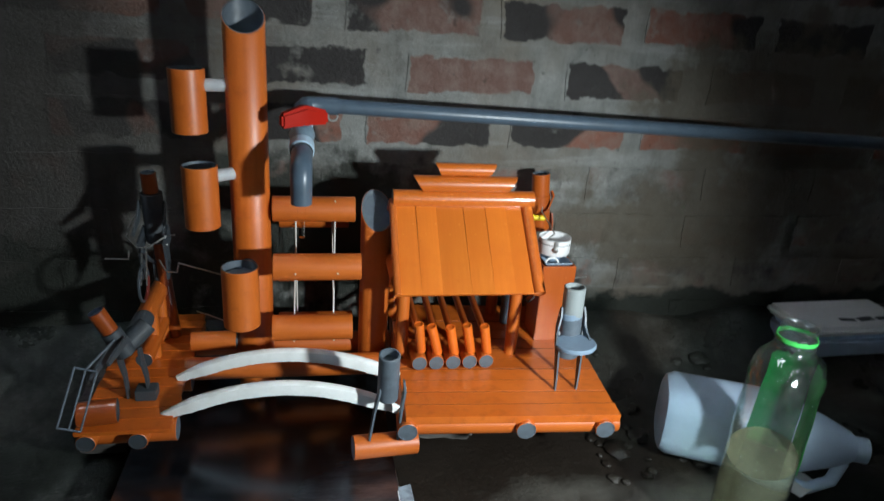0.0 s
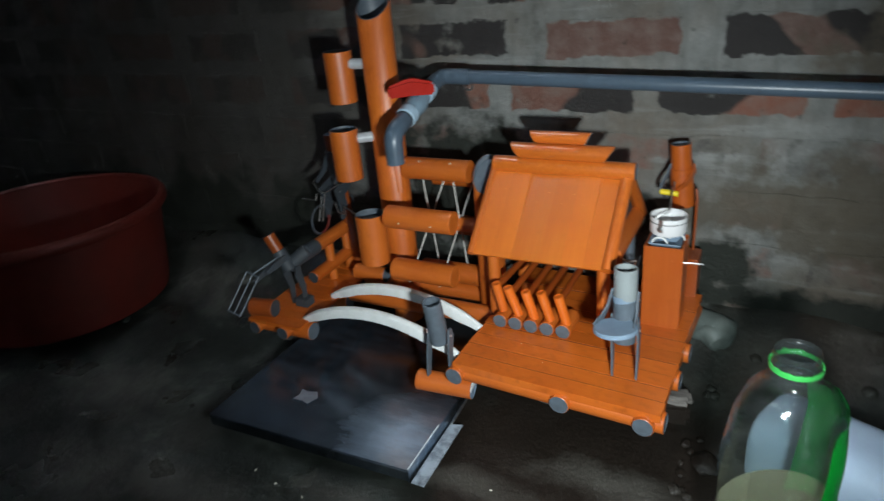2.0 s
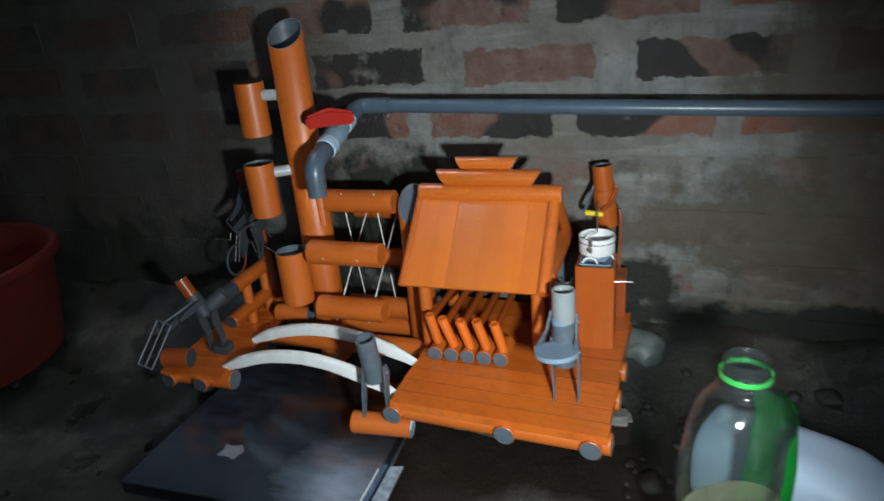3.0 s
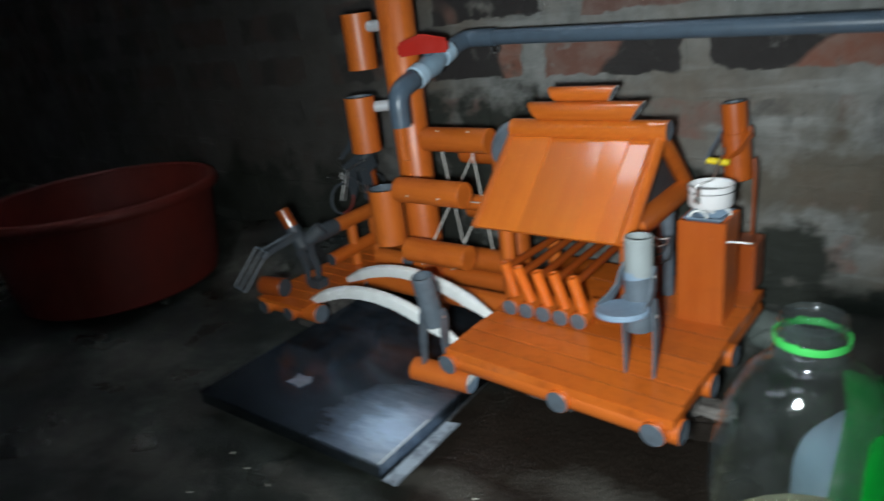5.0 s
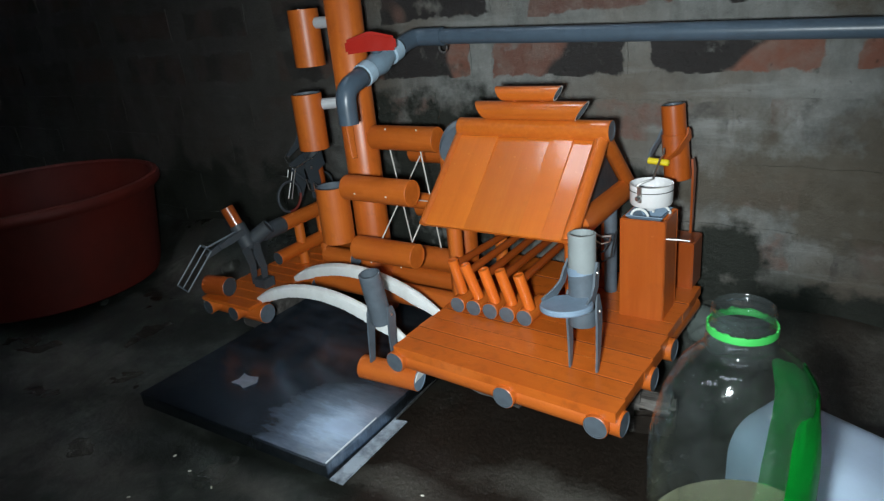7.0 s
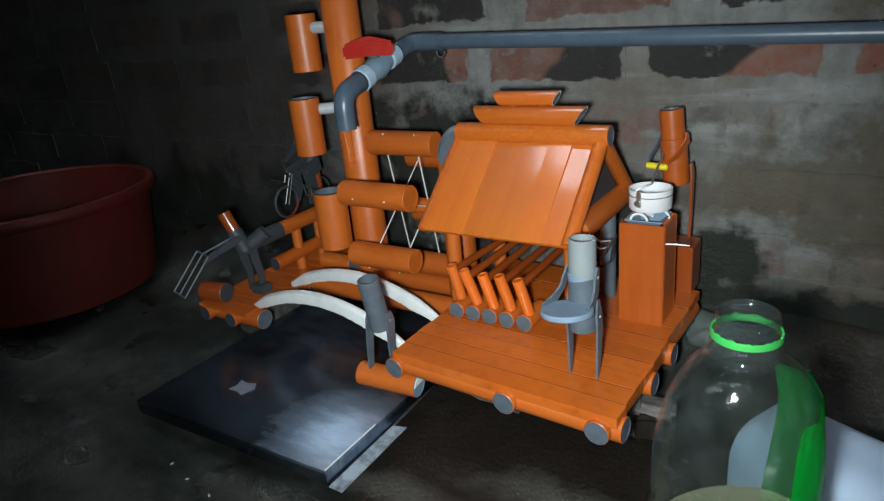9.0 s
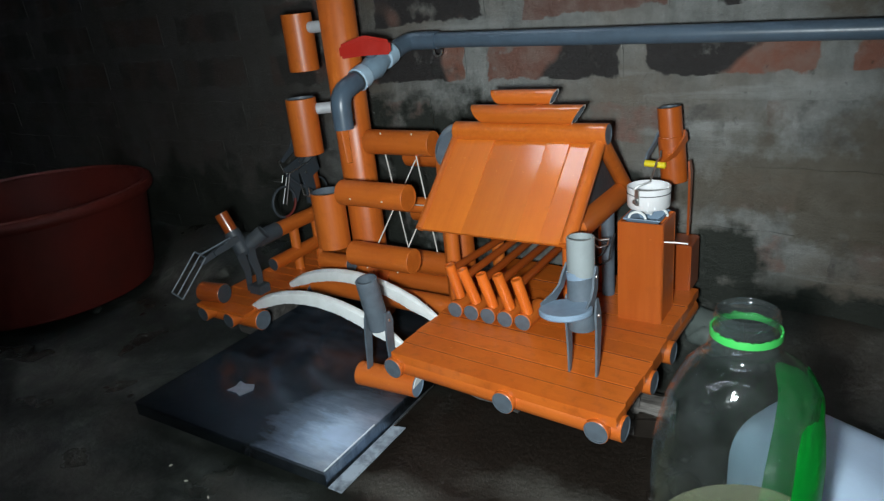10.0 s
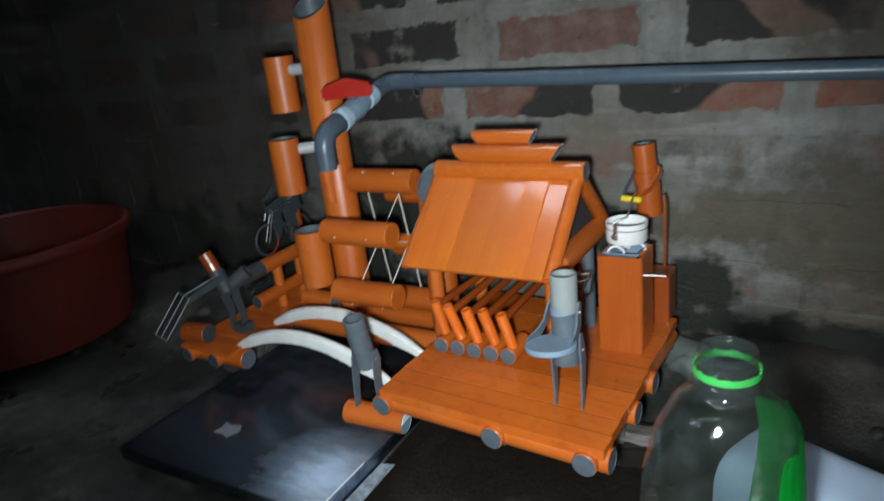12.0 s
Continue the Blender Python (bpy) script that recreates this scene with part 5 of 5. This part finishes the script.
for q in j.verts:
    r = math.hypot(q.co.x, q.co.y)
    if q.co.z < 0.16 and r > 0.03:
        a = math.atan2(q.co.y, q.co.x)
        k = 1 + 0.07 * math.cos(4 * a) * -1
        q.co.x *= k
        q.co.y *= k
part("jug_body", j, JUG_WHITE, jug)
part("handle", sweep([(0.030, -0.020, 0.150), (0.052, -0.036, 0.165), (0.055, -0.040, 0.195), (0.042, -0.030, 0.222), (0.018, -0.012, 0.235)], 0.0085, 14), JUG_WHITE, jug)

# ---- white tub by the wall ----
tub = thing("plastic_tub", (0.875, -0.085, 0.018, 0, 0, 2), "low white plastic tub with a stained lid against the wall", "tub")
b = box(-0.115, 0.115, -0.055, 0.055, 0.028, 0.078, 0.012)
for q in b.verts:
    k = 0.92 + 0.08 * (q.co.z - 0.028) / 0.05
    q.co.x *= k
    q.co.y *= k
part("tub_body", b, JUG_WHITE, tub)
lid = part("lid", box(-0.120, 0.120, -0.060, 0.060, 0.078, 0.098, 0.009), CUP_WHITE, tub, "white lid with dark smudged print")
for x, w_, d in ((-0.010, 0.030, 0.010), (0.030, 0.034, 0.014), (0.070, 0.030, 0.012)):
    part("smudge", box(-w_ / 2, w_ / 2, -d / 2, d / 2, 0, 0.0006, 0), DARK_GREY, lid, at=pose(x, -0.028, 0.0985, 0, 0, 12 * math.sin(x * 90)))

# ---- scrap with red print ----
s = bmesh.new()
g = [[s.verts.new((0.05 * (i / 6 - 0.5), 0.06 * (k / 6 - 0.5), 0.010 * noise.noise((i * 0.6, k * 0.6, 1)) + 0.008)) for i in range(7)] for k in range(7)]
for k in range(6):
    for i in range(6):
        s.faces.new((g[k][i], g[k][i + 1], g[k + 1][i + 1], g[k + 1][i])).material_index = 1 if k == 5 else 0
bmesh.ops.solidify(s, geom=s.faces[:], thickness=0.0006)
solid("plastic_scrap", s, [CUP_WHITE, RED], (0.569, -0.392, 0.004, 0, 0, 25), "crumpled white plastic scrap with a red edge", "scrap")

# ---- stones and grains on the floor ----
random.seed(4)
for k in range(44):
    st = bmesh.new()
    r = random.uniform(0.006, 0.019) if k < 26 else random.uniform(0.0035, 0.008)
    bmesh.ops.create_icosphere(st, subdivisions=2, radius=r)
    off = Vector((random.random() * 50, 0, 0))
    for q in st.verts:
        q.co += r * 0.45 * noise.noise_vector(q.co / r * 0.9 + off)
        q.co.z *= 0.6
    x, y = random.uniform(0.33, 0.62), random.uniform(-0.36, -0.06)
    if k > 25:
        x, y = random.uniform(0.315, 0.40), random.uniform(-0.36, -0.12)
    elif k > 18:
        x, y = random.uniform(-0.9, -0.45), random.uniform(-0.3, -0.06)
    solid("stone", st, CONCRETE, (x, y, floor_height(x, y) + r * 0.35), "small rough stone on the wet floor", "stone", "loose stones")
st = bmesh.new()
bmesh.ops.create_icosphere(st, subdivisions=3, radius=0.034)
for q in st.verts:
    q.co += 0.017 * noise.noise_vector(q.co * 26 + Vector((7, 0, 0))) + 0.004 * noise.noise_vector(q.co * 90)
    q.co.x *= 1.15
    q.co.z *= 0.85
solid("rough_stone", st, PALE_STONE, (0.328, -0.050, 0.062, 0, 20, 18), "pale greenish-grey rough stone at the foot of the wall", "stone")
gr = bmesh.new()
random.seed(11)
for k in range(46):
    x, y = random.uniform(-0.25, 0.30), random.uniform(-0.66, -0.38)
    if -0.36 < x < 0.035 and y > -0.51:
        continue
    bmesh.ops.create_icosphere(gr, subdivisions=1, radius=0.0016, matrix=Matrix.Translation((x, y, floor_height(x, y) + 0.0012)) @ Matrix.Rotation(random.uniform(0, 3), 4, "Z") @ Matrix.Diagonal((1.8, 0.8, 0.8, 1)))
solid("rice_grains", gr, GRAIN, (0, 0, 0), "scattered white rice grains on the floor", "grains", kind="stuff")

# ---- bricks of the wall ----
def brick_mesh(seed, mat):
    bm = box(-0.5, 0.5, 0, 0.02, -0.5, 0.5, 0)
    bmesh.ops.subdivide_edges(bm, edges=[e for e in bm.edges if abs((e.verts[0].co - e.verts[1].co).x) > 0.5], cuts=5)
    bmesh.ops.subdivide_edges(bm, edges=[e for e in bm.edges if abs((e.verts[0].co - e.verts[1].co).z) > 0.5], cuts=1)
    for q in bm.verts:
        q.co.x += 0.028 * noise.noise((q.co.z * 3, q.co.x * 4, seed))
        q.co.z += 0.10 * noise.noise((q.co.x * 5, seed, q.co.z))
        q.co.y = q.co.y - 0.0 if q.co.y > 0.01 else -0.0018 + 0.0012 * noise.noise((q.co.x * 6, q.co.z * 3, seed + 9))
    me = bpy.data.meshes.new("brick")
    bm.to_mesh(me)
    bm.free()
    me.materials.append(mat)
    return me


random.seed(7)
PLAIN = [brick_mesh(k * 1.7, BRICK_PLAIN) for k in range(10)]
BURNT = [brick_mesh(k * 1.7, BRICK_BURNT) for k in range(10)]
FIRST = [brick_mesh(k * 1.7, BRICK_FIRST) for k in range(10)]
SECOND = [brick_mesh(k * 1.7, BRICK_SECOND) for k in range(10)]
BRICKS = [brick_mesh(k * 1.7, BRICK) for k in range(10)]
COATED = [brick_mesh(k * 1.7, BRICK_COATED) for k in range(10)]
# courses seen clearly: lower edge, first brick's left end
OFFSET = {0: 0.10, 1: -0.03, 2: 0.08, 3: -0.095, 4: -0.025, 5: 0.036, 6: -0.060, 7: 0.05, 8: -0.1, 9: 0.05, 10: -0.06, 11: 0.03}
PITCH = {3: 0.228, 4: 0.236, 5: 0.260}
KIND = {(5, 0): PLAIN, (5, 1): BURNT, (4, 1): FIRST, (4, 0): SECOND, (4, 2): PLAIN, (6, 1): BRICKS, (5, 2): BRICKS, (6, 0): BRICKS}
for row in range(0, 12):
    z = 0.078 + row * 0.087
    for k in range(-8, 7):
        loose = 0.0 if (row, k) in KIND else 0.008
        x = OFFSET[row] + k * PITCH.get(row, 0.238) + random.uniform(-loose, loose)
        long = 0.207 if loose == 0.0 else random.uniform(0.182, 0.212)
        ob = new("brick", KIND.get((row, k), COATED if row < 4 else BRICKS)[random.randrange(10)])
        ob.parent = wall_back
        ob.matrix_basis = pose(x + long / 2, 0, z + random.uniform(-0.003, 0.003), 0, random.uniform(-0.8, 0.8), 0) @ Matrix.Diagonal((long, 1, random.uniform(0.057, 0.063), 1))
